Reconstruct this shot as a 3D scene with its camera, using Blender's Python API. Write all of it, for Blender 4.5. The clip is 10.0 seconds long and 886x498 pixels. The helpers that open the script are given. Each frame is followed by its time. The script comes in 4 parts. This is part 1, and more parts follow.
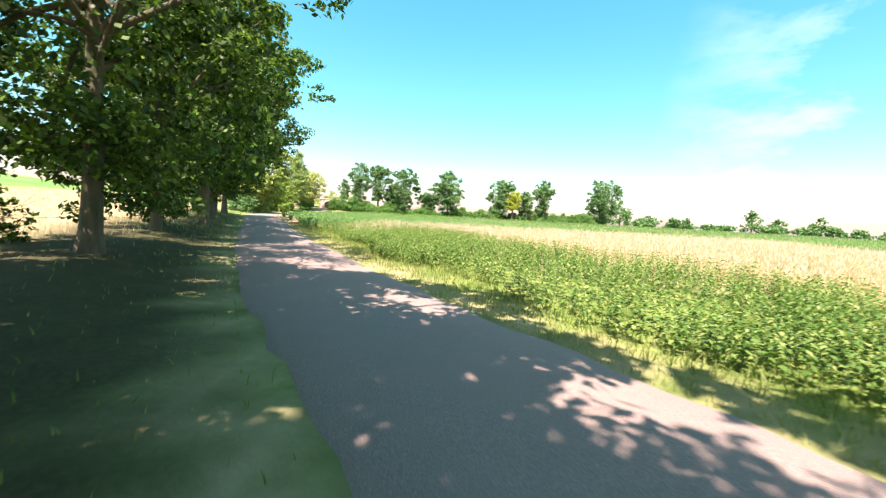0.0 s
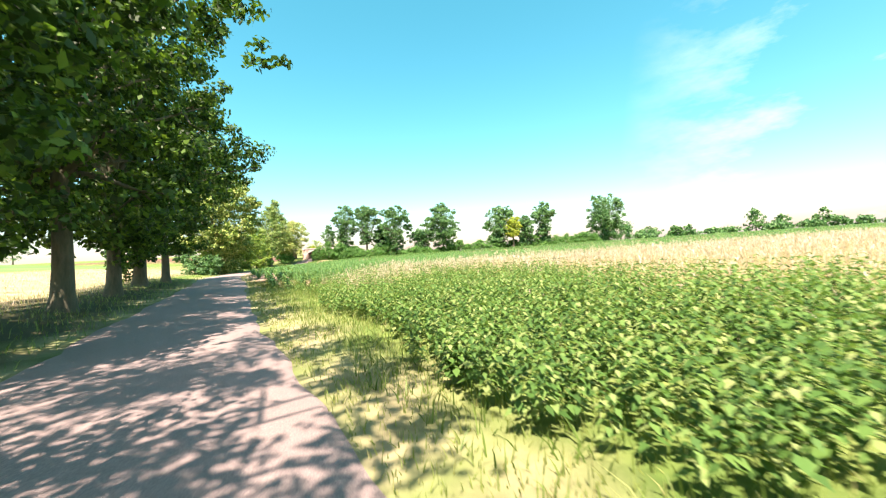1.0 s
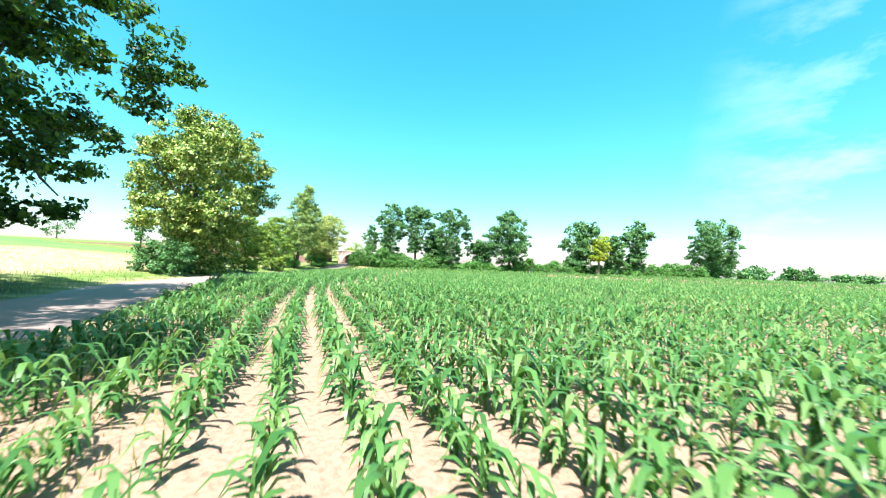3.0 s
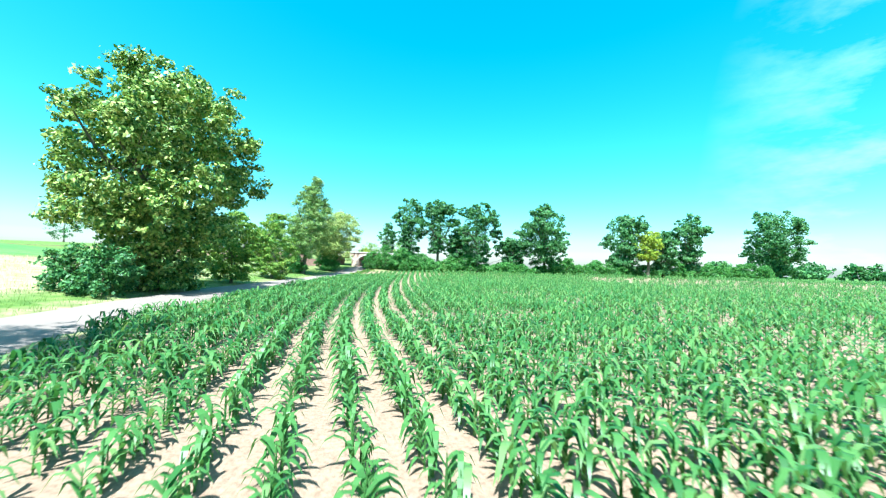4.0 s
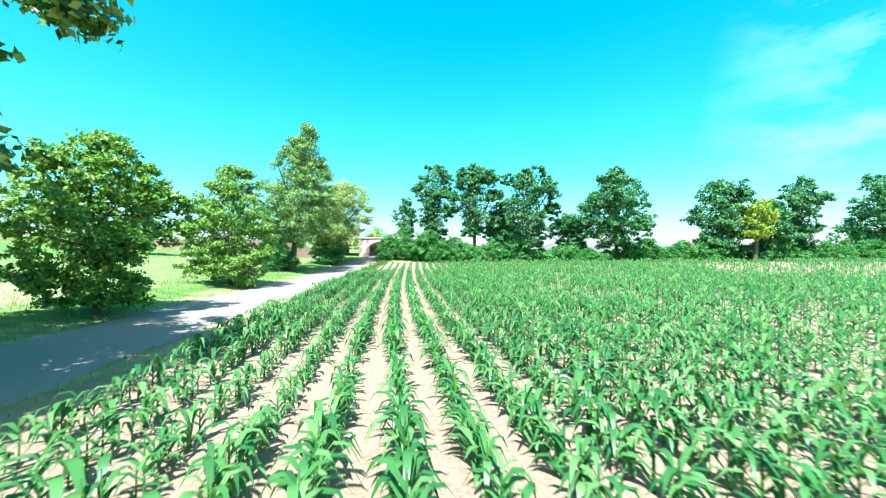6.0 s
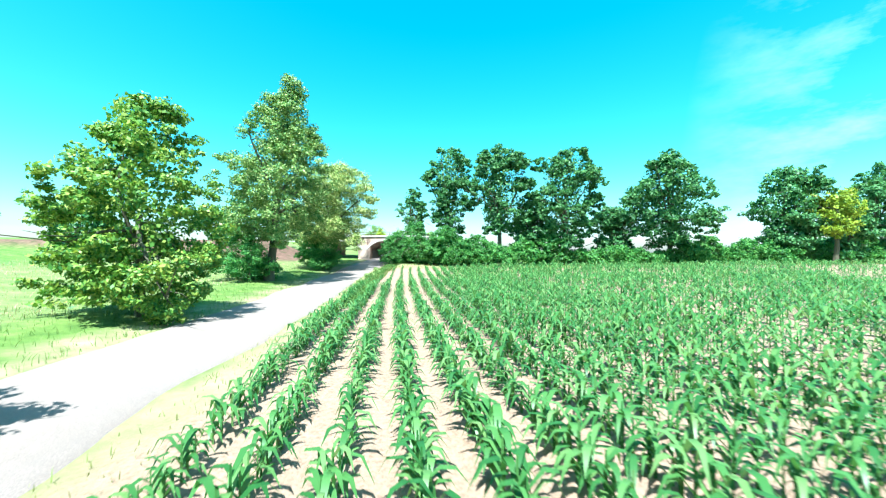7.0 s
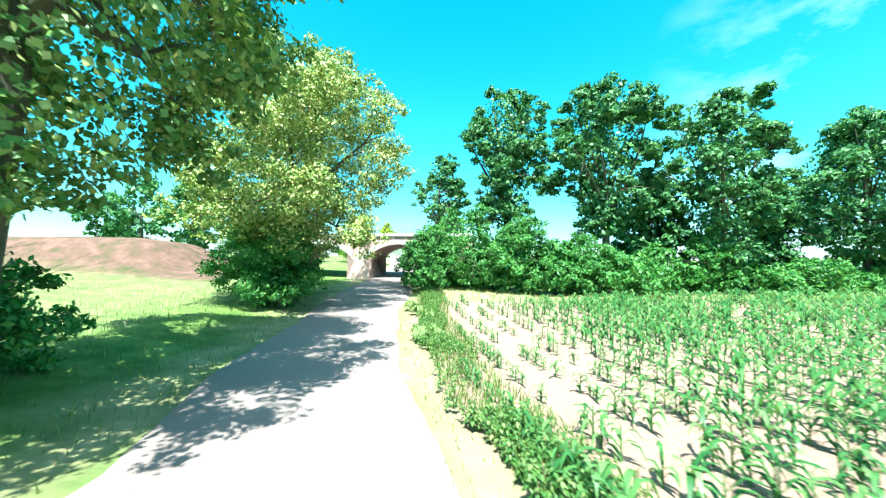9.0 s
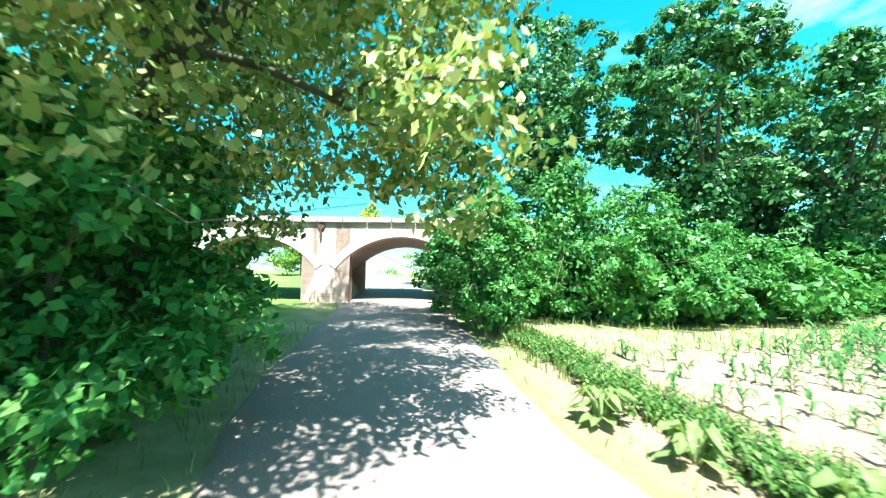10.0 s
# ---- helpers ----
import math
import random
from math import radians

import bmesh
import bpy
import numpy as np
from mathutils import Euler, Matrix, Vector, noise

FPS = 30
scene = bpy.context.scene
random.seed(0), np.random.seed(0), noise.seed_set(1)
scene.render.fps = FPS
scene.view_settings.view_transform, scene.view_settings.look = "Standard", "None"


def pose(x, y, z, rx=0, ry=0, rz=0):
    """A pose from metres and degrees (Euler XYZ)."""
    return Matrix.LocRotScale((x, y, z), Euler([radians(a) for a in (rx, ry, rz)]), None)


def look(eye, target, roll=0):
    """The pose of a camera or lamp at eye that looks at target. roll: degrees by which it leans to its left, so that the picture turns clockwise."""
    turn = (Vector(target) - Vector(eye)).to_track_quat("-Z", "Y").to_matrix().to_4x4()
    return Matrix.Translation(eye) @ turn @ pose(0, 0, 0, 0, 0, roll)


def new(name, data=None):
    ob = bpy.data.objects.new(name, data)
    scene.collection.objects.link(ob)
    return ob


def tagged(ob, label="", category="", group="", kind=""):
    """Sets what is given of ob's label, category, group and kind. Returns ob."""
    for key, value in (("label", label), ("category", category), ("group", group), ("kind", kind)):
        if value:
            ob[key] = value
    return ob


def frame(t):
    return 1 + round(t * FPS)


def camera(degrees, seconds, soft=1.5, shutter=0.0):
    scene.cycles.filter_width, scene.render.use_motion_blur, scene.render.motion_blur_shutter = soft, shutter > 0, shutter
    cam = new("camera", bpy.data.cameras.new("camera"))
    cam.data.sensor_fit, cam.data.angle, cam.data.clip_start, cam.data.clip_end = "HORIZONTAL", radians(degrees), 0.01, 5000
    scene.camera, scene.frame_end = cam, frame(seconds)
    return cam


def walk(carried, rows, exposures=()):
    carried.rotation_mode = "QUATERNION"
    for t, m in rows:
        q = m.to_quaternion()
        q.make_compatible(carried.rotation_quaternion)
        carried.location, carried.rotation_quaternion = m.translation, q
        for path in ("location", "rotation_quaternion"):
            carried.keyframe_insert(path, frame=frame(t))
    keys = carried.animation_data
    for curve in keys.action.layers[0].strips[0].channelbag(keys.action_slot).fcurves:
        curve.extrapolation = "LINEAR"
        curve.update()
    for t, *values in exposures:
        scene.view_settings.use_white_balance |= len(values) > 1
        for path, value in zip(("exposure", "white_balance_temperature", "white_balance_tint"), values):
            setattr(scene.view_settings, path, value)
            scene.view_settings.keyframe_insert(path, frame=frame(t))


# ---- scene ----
# camera: a small drone that leaves a shaded lane, crosses a maize field and comes back to the lane before a bridge
cam = camera(98.3, 10.0, soft=1.2, shutter=0.08)
PATH = [
    (0, (0.993, -3.372, 0.676), (0.999, -1.379, 0.504), 3.5),
    (0.5, (-0.335, 1.632, 0.565), (-0.223, 3.625, 0.435), -9.2),
    (1, (-1.465, 6.844, 0.415), (-1.404, 8.843, 0.434), -3.5),
    (1.5, (-2.525, 12.124, 0.332), (-2.538, 14.122, 0.434), 1.4),
    (2, (-3.675, 17.327, 0.419), (-3.742, 19.323, 0.533), 2.0),
    (2.5, (-5.0, 22.331, 0.559), (-5.114, 24.324, 0.678), 2.3),
    (2.7, (-5.601, 24.253, 0.602), (-5.728, 26.246, 0.709), 2.4),
    (4, (-9.785, 36.621, 1.339), (-9.998, 38.607, 1.43), 1.8),
    (4.5, (-11.695, 41.226, 1.47), (-11.93, 43.211, 1.538), 1.7),
    (5, (-13.863, 45.707, 1.541), (-14.099, 47.693, 1.576), 1.7),
    (5.5, (-15.962, 50.2, 1.535), (-16.174, 52.189, 1.549), 0.8),
    (5.7, (-16.759, 52.039, 1.512), (-16.963, 54.028, 1.527), 0.3),
    (6.8, (-21.261, 62.799, 1.571), (-21.423, 64.792, 1.596), 0.8),
    (7, (-22.112, 64.811, 1.575), (-22.262, 66.805, 1.597), 0.1),
    (7.5, (-24.334, 69.934, 1.563), (-24.456, 71.93, 1.615), 0.1),
    (8, (-26.453, 75.123, 1.579), (-26.535, 77.12, 1.66), 0.1),
    (8.5, (-28.497, 80.407, 1.49), (-28.516, 82.405, 1.59), 0.4),
    (9, (-30.414, 85.82, 1.371), (-30.36, 87.816, 1.487), 0.8),
    (9.5, (-32.202, 91.264, 1.238), (-32.021, 93.248, 1.406), 0.7),
    (10, (-33.687, 96.771, 1.266), (-33.298, 98.722, 1.474), 0.2),
]

EXPOSURES = [(0.0, 1.9, 7300, 32), (1.5, 1.9, 7200, 26), (2.6, 1.9, 6700, 21), (4.0, 1.8, 5300, -4), (7.0, 1.85, 5300, -4), (8.5, 1.95, 5400, -4), (10.0, 2.2, 5600, -4)]
walk(cam, [(t, look(eye, target, roll)) for t, eye, target, roll in PATH], EXPOSURES)

# ---- world and sun ----
SUN_TO = Vector((0.05, 0.5, -1.0)).normalized()
sun = new("sun", bpy.data.lights.new("sun", "SUN"))
sun.data.energy, sun.data.angle, sun.data.color = 5.0, radians(0.55), (1.0, 0.95, 0.86)
sun.rotation_euler = SUN_TO.to_track_quat("-Z", "Y").to_euler()

world = bpy.data.worlds.new("world")
scene.world = world
world.use_nodes = True
wt = world.node_tree
wt.nodes.clear()
w_out = wt.nodes.new("ShaderNodeOutputWorld")
w_bg = wt.nodes.new("ShaderNodeBackground")
w_sky = wt.nodes.new("ShaderNodeTexSky")
w_sky.sky_type, w_sky.sun_disc = "NISHITA", False
w_sky.sun_elevation, w_sky.sun_rotation = radians(63.3), radians(186)
w_sky.air_density, w_sky.dust_density, w_sky.ozone_density = 1.0, 1.4, 1.5
w_bg.inputs["Strength"].default_value = 0.085
# thin wisps of cloud
w_co = wt.nodes.new("ShaderNodeTexCoord")
w_map = wt.nodes.new("ShaderNodeMapping")
w_map.inputs["Scale"].default_value = (1.0, 1.0, 2.6)
w_map.inputs["Location"].default_value = (0.9, 0.1, 0.3)
w_noise = wt.nodes.new("ShaderNodeTexNoise")
w_noise.inputs["Scale"].default_value, w_noise.inputs["Detail"].default_value = 2.6, 7.0
w_noise.inputs["Roughness"].default_value = 0.6
w_ramp = wt.nodes.new("ShaderNodeValToRGB")
w_ramp.color_ramp.elements[0].position, w_ramp.color_ramp.elements[1].position = 0.5, 0.78
w_ramp.color_ramp.elements[1].color = (0.85, 0.85, 0.85, 1)
w_mix = wt.nodes.new("ShaderNodeMix")
w_mix.data_type = "RGBA"
w_mix.inputs["B"].default_value = (7.0, 7.4, 7.8, 1)
wt.links.new(w_co.outputs["Generated"], w_map.inputs["Vector"])
wt.links.new(w_map.outputs["Vector"], w_noise.inputs["Vector"])
wt.links.new(w_noise.outputs["Fac"], w_ramp.inputs["Fac"])
# most of them stand to the right of the bridge
w_sep = wt.nodes.new("ShaderNodeSeparateXYZ")
w_east = wt.nodes.new("ShaderNodeMapRange")
w_east.inputs["From Min"].default_value, w_east.inputs["From Max"].default_value = 0.45, 0.75
w_mul = wt.nodes.new("ShaderNodeMath")
w_mul.operation = "MULTIPLY"
wt.links.new(w_co.outputs["Generated"], w_sep.inputs["Vector"])
wt.links.new(w_sep.outputs["X"], w_east.inputs["Value"])
wt.links.new(w_ramp.outputs["Color"], w_mul.inputs[0])
wt.links.new(w_east.outputs["Result"], w_mul.inputs[1])
wt.links.new(w_mul.outputs["Value"], w_mix.inputs["Factor"])
w_hsv = wt.nodes.new("ShaderNodeHueSaturation")
w_hsv.inputs["Hue"].default_value, w_hsv.inputs["Saturation"].default_value = 0.443, 1.42
wt.links.new(w_sky.outputs["Color"], w_hsv.inputs["Color"])
wt.links.new(w_hsv.outputs["Color"], w_mix.inputs["A"])
wt.links.new(w_mix.outputs["Result"], w_bg.inputs["Color"])
wt.links.new(w_bg.outputs["Background"], w_out.inputs["Surface"])


# ---- materials ----
def nodes_of(name):
    m = bpy.data.materials.new(name)
    m.use_nodes = True
    t = m.node_tree
    return m, t, t.nodes["Principled BSDF"], t.nodes["Material Output"]


def ramp(t, fac, stops):
    r = t.nodes.new("ShaderNodeValToRGB")
    e = r.color_ramp.elements
    while len(e) < len(stops):
        e.new(0.5)
    for el, (p, c) in zip(e, stops):
        el.position, el.color = p, (*c, 1)
    t.links.new(fac, r.inputs["Fac"])
    return r.outputs["Color"]


def noise_of(t, scale, detail=6.0, rough=0.6, stretch=None, vec=None):
    n = t.nodes.new("ShaderNodeTexNoise")
    n.inputs["Scale"].default_value, n.inputs["Detail"].default_value, n.inputs["Roughness"].default_value = scale, detail, rough
    if vec is None:
        g = t.nodes.new("ShaderNodeNewGeometry")
        vec = g.outputs["Position"]
    if stretch:
        mp = t.nodes.new("ShaderNodeMapping")
        mp.inputs["Scale"].default_value = stretch
        t.links.new(vec, mp.inputs["Vector"])
        vec = mp.outputs["Vector"]
    t.links.new(vec, n.inputs["Vector"])
    return n.outputs["Fac"]


def mix_of(t, fac, a, b, kind="MIX"):
    m = t.nodes.new("ShaderNodeMix")
    m.data_type, m.blend_type = "RGBA", kind
    if isinstance(fac, float):
        m.inputs["Factor"].default_value = fac
    else:
        t.links.new(fac, m.inputs["Factor"])
    for key, v in (("A", a), ("B", b)):
        if isinstance(v, tuple):
            m.inputs[key].default_value = (*v, 1)
        else:
            t.links.new(v, m.inputs[key])
    return m.outputs["Result"]


def bump_of(t, bsdf, height, strength=0.4, distance=0.02):
    b = t.nodes.new("ShaderNodeBump")
    b.inputs["Strength"].default_value, b.inputs["Distance"].default_value = strength, distance
    t.links.new(height, b.inputs["Height"])
    t.links.new(b.outputs["Normal"], bsdf.inputs["Normal"])


def leaf_material(name, colours, through_light=0.35, rough=0.5, patch=0.25):
    """Leaves: a colour for each leaf out of the ramp, larger patches of tone, some light let through."""
    m, t, p, out = nodes_of(name)
    g = t.nodes.new("ShaderNodeNewGeometry")
    n = len(colours)
    c = ramp(t, g.outputs["Random Per Island"], [(i / max(1, n - 1), col) for i, col in enumerate(colours)])
    big = noise_of(t, 0.7, 3.0, 0.6, vec=g.outputs["Position"])
    c = mix_of(t, big, c, mix_of(t, patch, c, (0.55, 0.6, 0.3), "MULTIPLY"))
    t.links.new(c, p.inputs["Base Color"])
    p.inputs["Roughness"].default_value = rough
    p.inputs["Specular IOR Level"].default_value = 0.35
    tr = t.nodes.new("ShaderNodeBsdfTranslucent")
    t.links.new(mix_of(t, 0.6, c, (1.0, 0.95, 0.35), "MULTIPLY"), tr.inputs["Color"])
    ms = t.nodes.new("ShaderNodeMixShader")
    ms.inputs["Fac"].default_value = through_light
    t.links.new(p.outputs["BSDF"], ms.inputs[1])
    t.links.new(tr.outputs["BSDF"], ms.inputs[2])
    t.links.new(ms.outputs["Shader"], out.inputs["Surface"])
    return m


def bark_material(name, dark, light):
    m, t, p, out = nodes_of(name)
    f = noise_of(t, 9.0, 8.0, 0.7, (1, 1, 0.22))
    f2 = noise_of(t, 1.4, 4.0)
    c = mix_of(t, f2, ramp(t, f, [(0.35, dark), (0.7, light)]), (0.09, 0.1, 0.05))
    t.links.new(c, p.inputs["Base Color"])
    p.inputs["Roughness"].default_value = 0.9
    bump_of(t, p, f, 0.9, 0.05)
    return m


M_BARK = bark_material("bark", (0.035, 0.026, 0.018), (0.16, 0.12, 0.085))
M_LEAF_AVENUE = leaf_material("oak_leaf", [(0.016, 0.045, 0.008), (0.031, 0.082, 0.012), (0.056, 0.14, 0.018), (0.14, 0.27, 0.034)], 0.46)
M_LEAF_CHESTNUT = leaf_material("chestnut_leaf", [(0.04, 0.115, 0.02), (0.1, 0.2, 0.03), (0.27, 0.37, 0.07), (0.56, 0.57, 0.2)], 0.18)
M_LEAF_LIME = leaf_material("lime_leaf", [(0.05, 0.15, 0.025), (0.12, 0.26, 0.035), (0.23, 0.36, 0.05), (0.42, 0.48, 0.1)], 0.35)
M_LEAF_PALE = leaf_material("maple_leaf", [(0.065, 0.16, 0.035), (0.13, 0.25, 0.055), (0.23, 0.34, 0.085), (0.42, 0.46, 0.16)], 0.2)
# second maple: leaves run from green to a paler yellow than the first
M_LEAF_PALE_YELLOW = leaf_material("pale_yellow_maple_leaf", [(0.08, 0.18, 0.03), (0.2, 0.3, 0.06), (0.36, 0.41, 0.11), (0.6, 0.57, 0.24)], 0.16)
M_LEAF_FIELD = leaf_material("field_tree_leaf", [(0.035, 0.115, 0.038), (0.06, 0.175, 0.055), (0.095, 0.235, 0.07), (0.155, 0.31, 0.095)], 0.3)
M_LEAF_YELLOW = leaf_material("yellow_leaf", [(0.17, 0.27, 0.03), (0.33, 0.43, 0.04), (0.48, 0.54, 0.06)], 0.35)
M_LEAF_HEDGE = leaf_material("hedge_leaf", [(0.035, 0.135, 0.03), (0.07, 0.225, 0.045), (0.115, 0.3, 0.065), (0.2, 0.39, 0.095)], 0.42)
M_LEAF_NETTLE = leaf_material("nettle_leaf", [(0.04, 0.105, 0.022), (0.075, 0.175, 0.036), (0.13, 0.245, 0.056), (0.28, 0.35, 0.13)], 0.38)
M_CORN = leaf_material("maize_leaf", [(0.04, 0.135, 0.035), (0.068, 0.185, 0.048), (0.105, 0.24, 0.066), (0.19, 0.31, 0.11)], 0.38, 0.4)
M_GRASS = leaf_material("grass_blade", [(0.14, 0.2, 0.045), (0.21, 0.28, 0.065), (0.3, 0.35, 0.11), (0.45, 0.42, 0.2)], 0.45)
M_GRASS_GREEN = leaf_material("lush_grass_blade", [(0.08, 0.155, 0.028), (0.13, 0.22, 0.042), (0.2, 0.29, 0.07), (0.32, 0.36, 0.14)], 0.45)
M_STRAW = leaf_material("dry_grass", [(0.32, 0.29, 0.13), (0.47, 0.4, 0.22), (0.6, 0.49, 0.32), (0.68, 0.56, 0.41)], 0.35)
M_SEED = leaf_material("seed_head", [(0.5, 0.41, 0.31), (0.63, 0.51, 0.42), (0.72, 0.6, 0.51)], 0.4)


def ground_material():
    """One sheet: meadow, sandy field soil and dry verge, by the plan's own weights."""
    m, t, p, out = nodes_of("ground")
    def weight(name):
        a = t.nodes.new("ShaderNodeAttribute")
        a.attribute_name = name
        return a.outputs["Fac"]
    fine, mid, big = noise_of(t, 16.0, 8.0, 0.7), noise_of(t, 1.3, 6.0, 0.65), noise_of(t, 0.11, 5.0)
    grass = ramp(t, mid, [(0.3, (0.055, 0.11, 0.02)), (0.55, (0.12, 0.185, 0.04)), (0.75, (0.22, 0.265, 0.08))])
    dry = ramp(t, mid, [(0.3, (0.23, 0.195, 0.1)), (0.6, (0.38, 0.305, 0.19)), (0.8, (0.5, 0.4, 0.28))])
    soil = ramp(t, fine, [(0.3, (0.19, 0.122, 0.085)), (0.5, (0.3, 0.205, 0.15)), (0.7, (0.38, 0.27, 0.2))])
    soil = mix_of(t, mid, soil, mix_of(t, 0.4, soil, (0.7, 0.66, 0.6), "MULTIPLY"))
    crop = ramp(t, big, [(0.35, (0.07, 0.17, 0.045)), (0.65, (0.12, 0.22, 0.06))])
    # brown leaf litter, with the trees' shade put into its dark colour
    litter_and_shade = ramp(t, fine, [(0.3, (0.018, 0.015, 0.009)), (0.55, (0.045, 0.037, 0.021)), (0.75, (0.095, 0.072, 0.042))])
    heath = ramp(t, mid, [(0.3, (0.06, 0.065, 0.025)), (0.5, (0.13, 0.075, 0.055)), (0.75, (0.2, 0.12, 0.09))])
    c = mix_of(t, weight("dry"), grass, dry)
    c = mix_of(t, weight("crop"), c, crop)
    c = mix_of(t, weight("heath"), c, heath)
    c = mix_of(t, weight("litter_and_shade"), c, litter_and_shade)
    c = mix_of(t, weight("soil"), c, soil)
    t.links.new(c, p.inputs["Base Color"])
    p.inputs["Roughness"].default_value = 0.95
    p.inputs["Specular IOR Level"].default_value = 0.15
    bump_of(t, p, fine, 0.7, 0.04)
    return m


def asphalt_material():
    """Old, sun-bleached lane: pale worn grey with patches and fine grit."""
    m, t, p, out = nodes_of("lane_surface")
    fine, mid, big = noise_of(t, 70.0, 4.0, 0.7), noise_of(t, 3.0, 7.0, 0.7), noise_of(t, 0.5, 4.0)
    c = ramp(t, fine, [(0.3, (0.145, 0.115, 0.105)), (0.55, (0.255, 0.205, 0.188)), (0.75, (0.37, 0.305, 0.272))])
    c = mix_of(t, mid, c, mix_of(t, 0.5, c, (0.7, 0.68, 0.66), "MULTIPLY"))
    c = mix_of(t, big, c, mix_of(t, 0.6, c, (1.0, 0.88, 0.76), "MULTIPLY"))
    t.links.new(c, p.inputs["Base Color"])
    p.inputs["Roughness"].default_value = 0.85
    bump_of(t, p, fine, 0.5, 0.01)
    return m


def brick_material():
    m, t, p, out = nodes_of("bridge_brick")
    g = t.nodes.new("ShaderNodeTexCoord")
    b = t.nodes.new("ShaderNodeTexBrick")
    b.inputs["Scale"].default_value = 1.0
    b.inputs["Brick Width"].default_value, b.inputs["Row Height"].default_value, b.inputs["Mortar Size"].default_value = 0.24, 0.075, 0.008
    b.inputs["Color1"].default_value, b.inputs["Color2"].default_value = (0.48, 0.26, 0.19, 1), (0.58, 0.36, 0.28, 1)
    b.inputs["Mortar"].default_value = (0.5, 0.44, 0.38, 1)
    mp = t.nodes.new("ShaderNodeMapping")
    mp.inputs["Rotation"].default_value = (radians(90), 0, 0)
    t.links.new(g.outputs["Object"], mp.inputs["Vector"])
    t.links.new(mp.outputs["Vector"], b.inputs["Vector"])
    f = noise_of(t, 1.1, 7.0, 0.7)
    c = mix_of(t, f, b.outputs["Color"], (0.54, 0.4, 0.33))
    t.links.new(c, p.inputs["Base Color"])
    p.inputs["Roughness"].default_value = 0.9
    bump_of(t, p, b.outputs["Fac"], -0.5, 0.01)
    return m


def plain_material(name, a, b, scale, rough=0.8, metal=0.0):
    m, t, p, out = nodes_of(name)
    f = noise_of(t, scale, 6.0, 0.65)
    t.links.new(ramp(t, f, [(0.3, a), (0.7, b)]), p.inputs["Base Color"])
    p.inputs["Roughness"].default_value, p.inputs["Metallic"].default_value = rough, metal
    bump_of(t, p, f, 0.4, 0.02)
    return m


M_GROUND = ground_material()
M_LANE = asphalt_material()
M_BRICK = brick_material()
M_COPING = plain_material("coping_stone", (0.42, 0.37, 0.33), (0.58, 0.53, 0.48), 5.0)
M_SOFFIT = plain_material("arch_ring_brick", (0.26, 0.16, 0.12), (0.4, 0.26, 0.2), 6.0)
M_IRON = plain_material("rusty_iron", (0.05, 0.035, 0.03), (0.14, 0.08, 0.05), 20.0, 0.7, 0.4)


# ---- builders ----
def link_mesh(name, verts, polys, mat, parent=None, label="", smooth=False):
    """One mesh object out of arrays; polys is a list of index arrays, each with one number of corners."""
    verts = np.asarray(verts, dtype=np.float32).reshape(-1, 3)
    polys = [np.asarray(q, dtype=np.int32) for q in polys if len(q)]
    me = bpy.data.meshes.new(name)
    me.vertices.add(len(verts))
    me.vertices.foreach_set("co", verts.ravel())
    loops = np.concatenate([q.ravel() for q in polys])
    sizes = np.concatenate([np.full(len(q), q.shape[1], dtype=np.int32) for q in polys])
    me.loops.add(len(loops))
    me.loops.foreach_set("vertex_index", loops)
    me.polygons.add(len(sizes))
    me.polygons.foreach_set("loop_start", np.concatenate(([0], np.cumsum(sizes)[:-1])).astype(np.int32))
    if smooth:
        me.polygons.foreach_set("use_smooth", np.ones(len(sizes), dtype=bool))
    me.update(calc_edges=True)
    me.materials.append(mat)
    ob = new(name, me)
    if parent is not None:
        ob.parent = parent
    if label:
        ob["label"] = label
    return ob


def part(name, bm, material, parent, label=""):
    me = bpy.data.meshes.new(name)
    bm.normal_update()
    bm.to_mesh(me)
    bm.free()
    me.materials.append(material)
    ob = new(name, me)
    ob.parent = parent
    if label:
        ob["label"] = label
    return ob


def tube(points, radii, sides=8):
    """A tapered, bent tube: verts and quads."""
    pts = np.asarray(points, dtype=float)
    tang = np.gradient(pts, axis=0)
    tang /= np.linalg.norm(tang, axis=1)[:, None] + 1e-9
    ref = np.where(np.abs(tang[:, 2:3]) > 0.9, [[1.0, 0, 0]], [[0, 0, 1.0]])
    u = np.cross(tang, ref)
    u /= np.linalg.norm(u, axis=1)[:, None] + 1e-9
    v = np.cross(tang, u)
    a = np.linspace(0, 2 * np.pi, sides, endpoint=False)
    ring = u[:, None, :] * np.cos(a)[None, :, None] + v[:, None, :] * np.sin(a)[None, :, None]
    verts = pts[:, None, :] + ring * np.asarray(radii)[:, None, None]
    n = len(pts)
    i, j = np.meshgrid(np.arange(n - 1), np.arange(sides), indexing="ij")
    k = (j + 1) % sides
    quads = np.stack([i * sides + j, i * sides + k, (i + 1) * sides + k, (i + 1) * sides + j], -1).reshape(-1, 4)
    return verts.reshape(-1, 3), quads


def join_arrays(bits):
    verts, quads, base = [], [], 0
    for v, q in bits:
        verts.append(v)
        quads.append(q + base)
        base += len(v)
    return np.concatenate(verts), np.concatenate(quads)


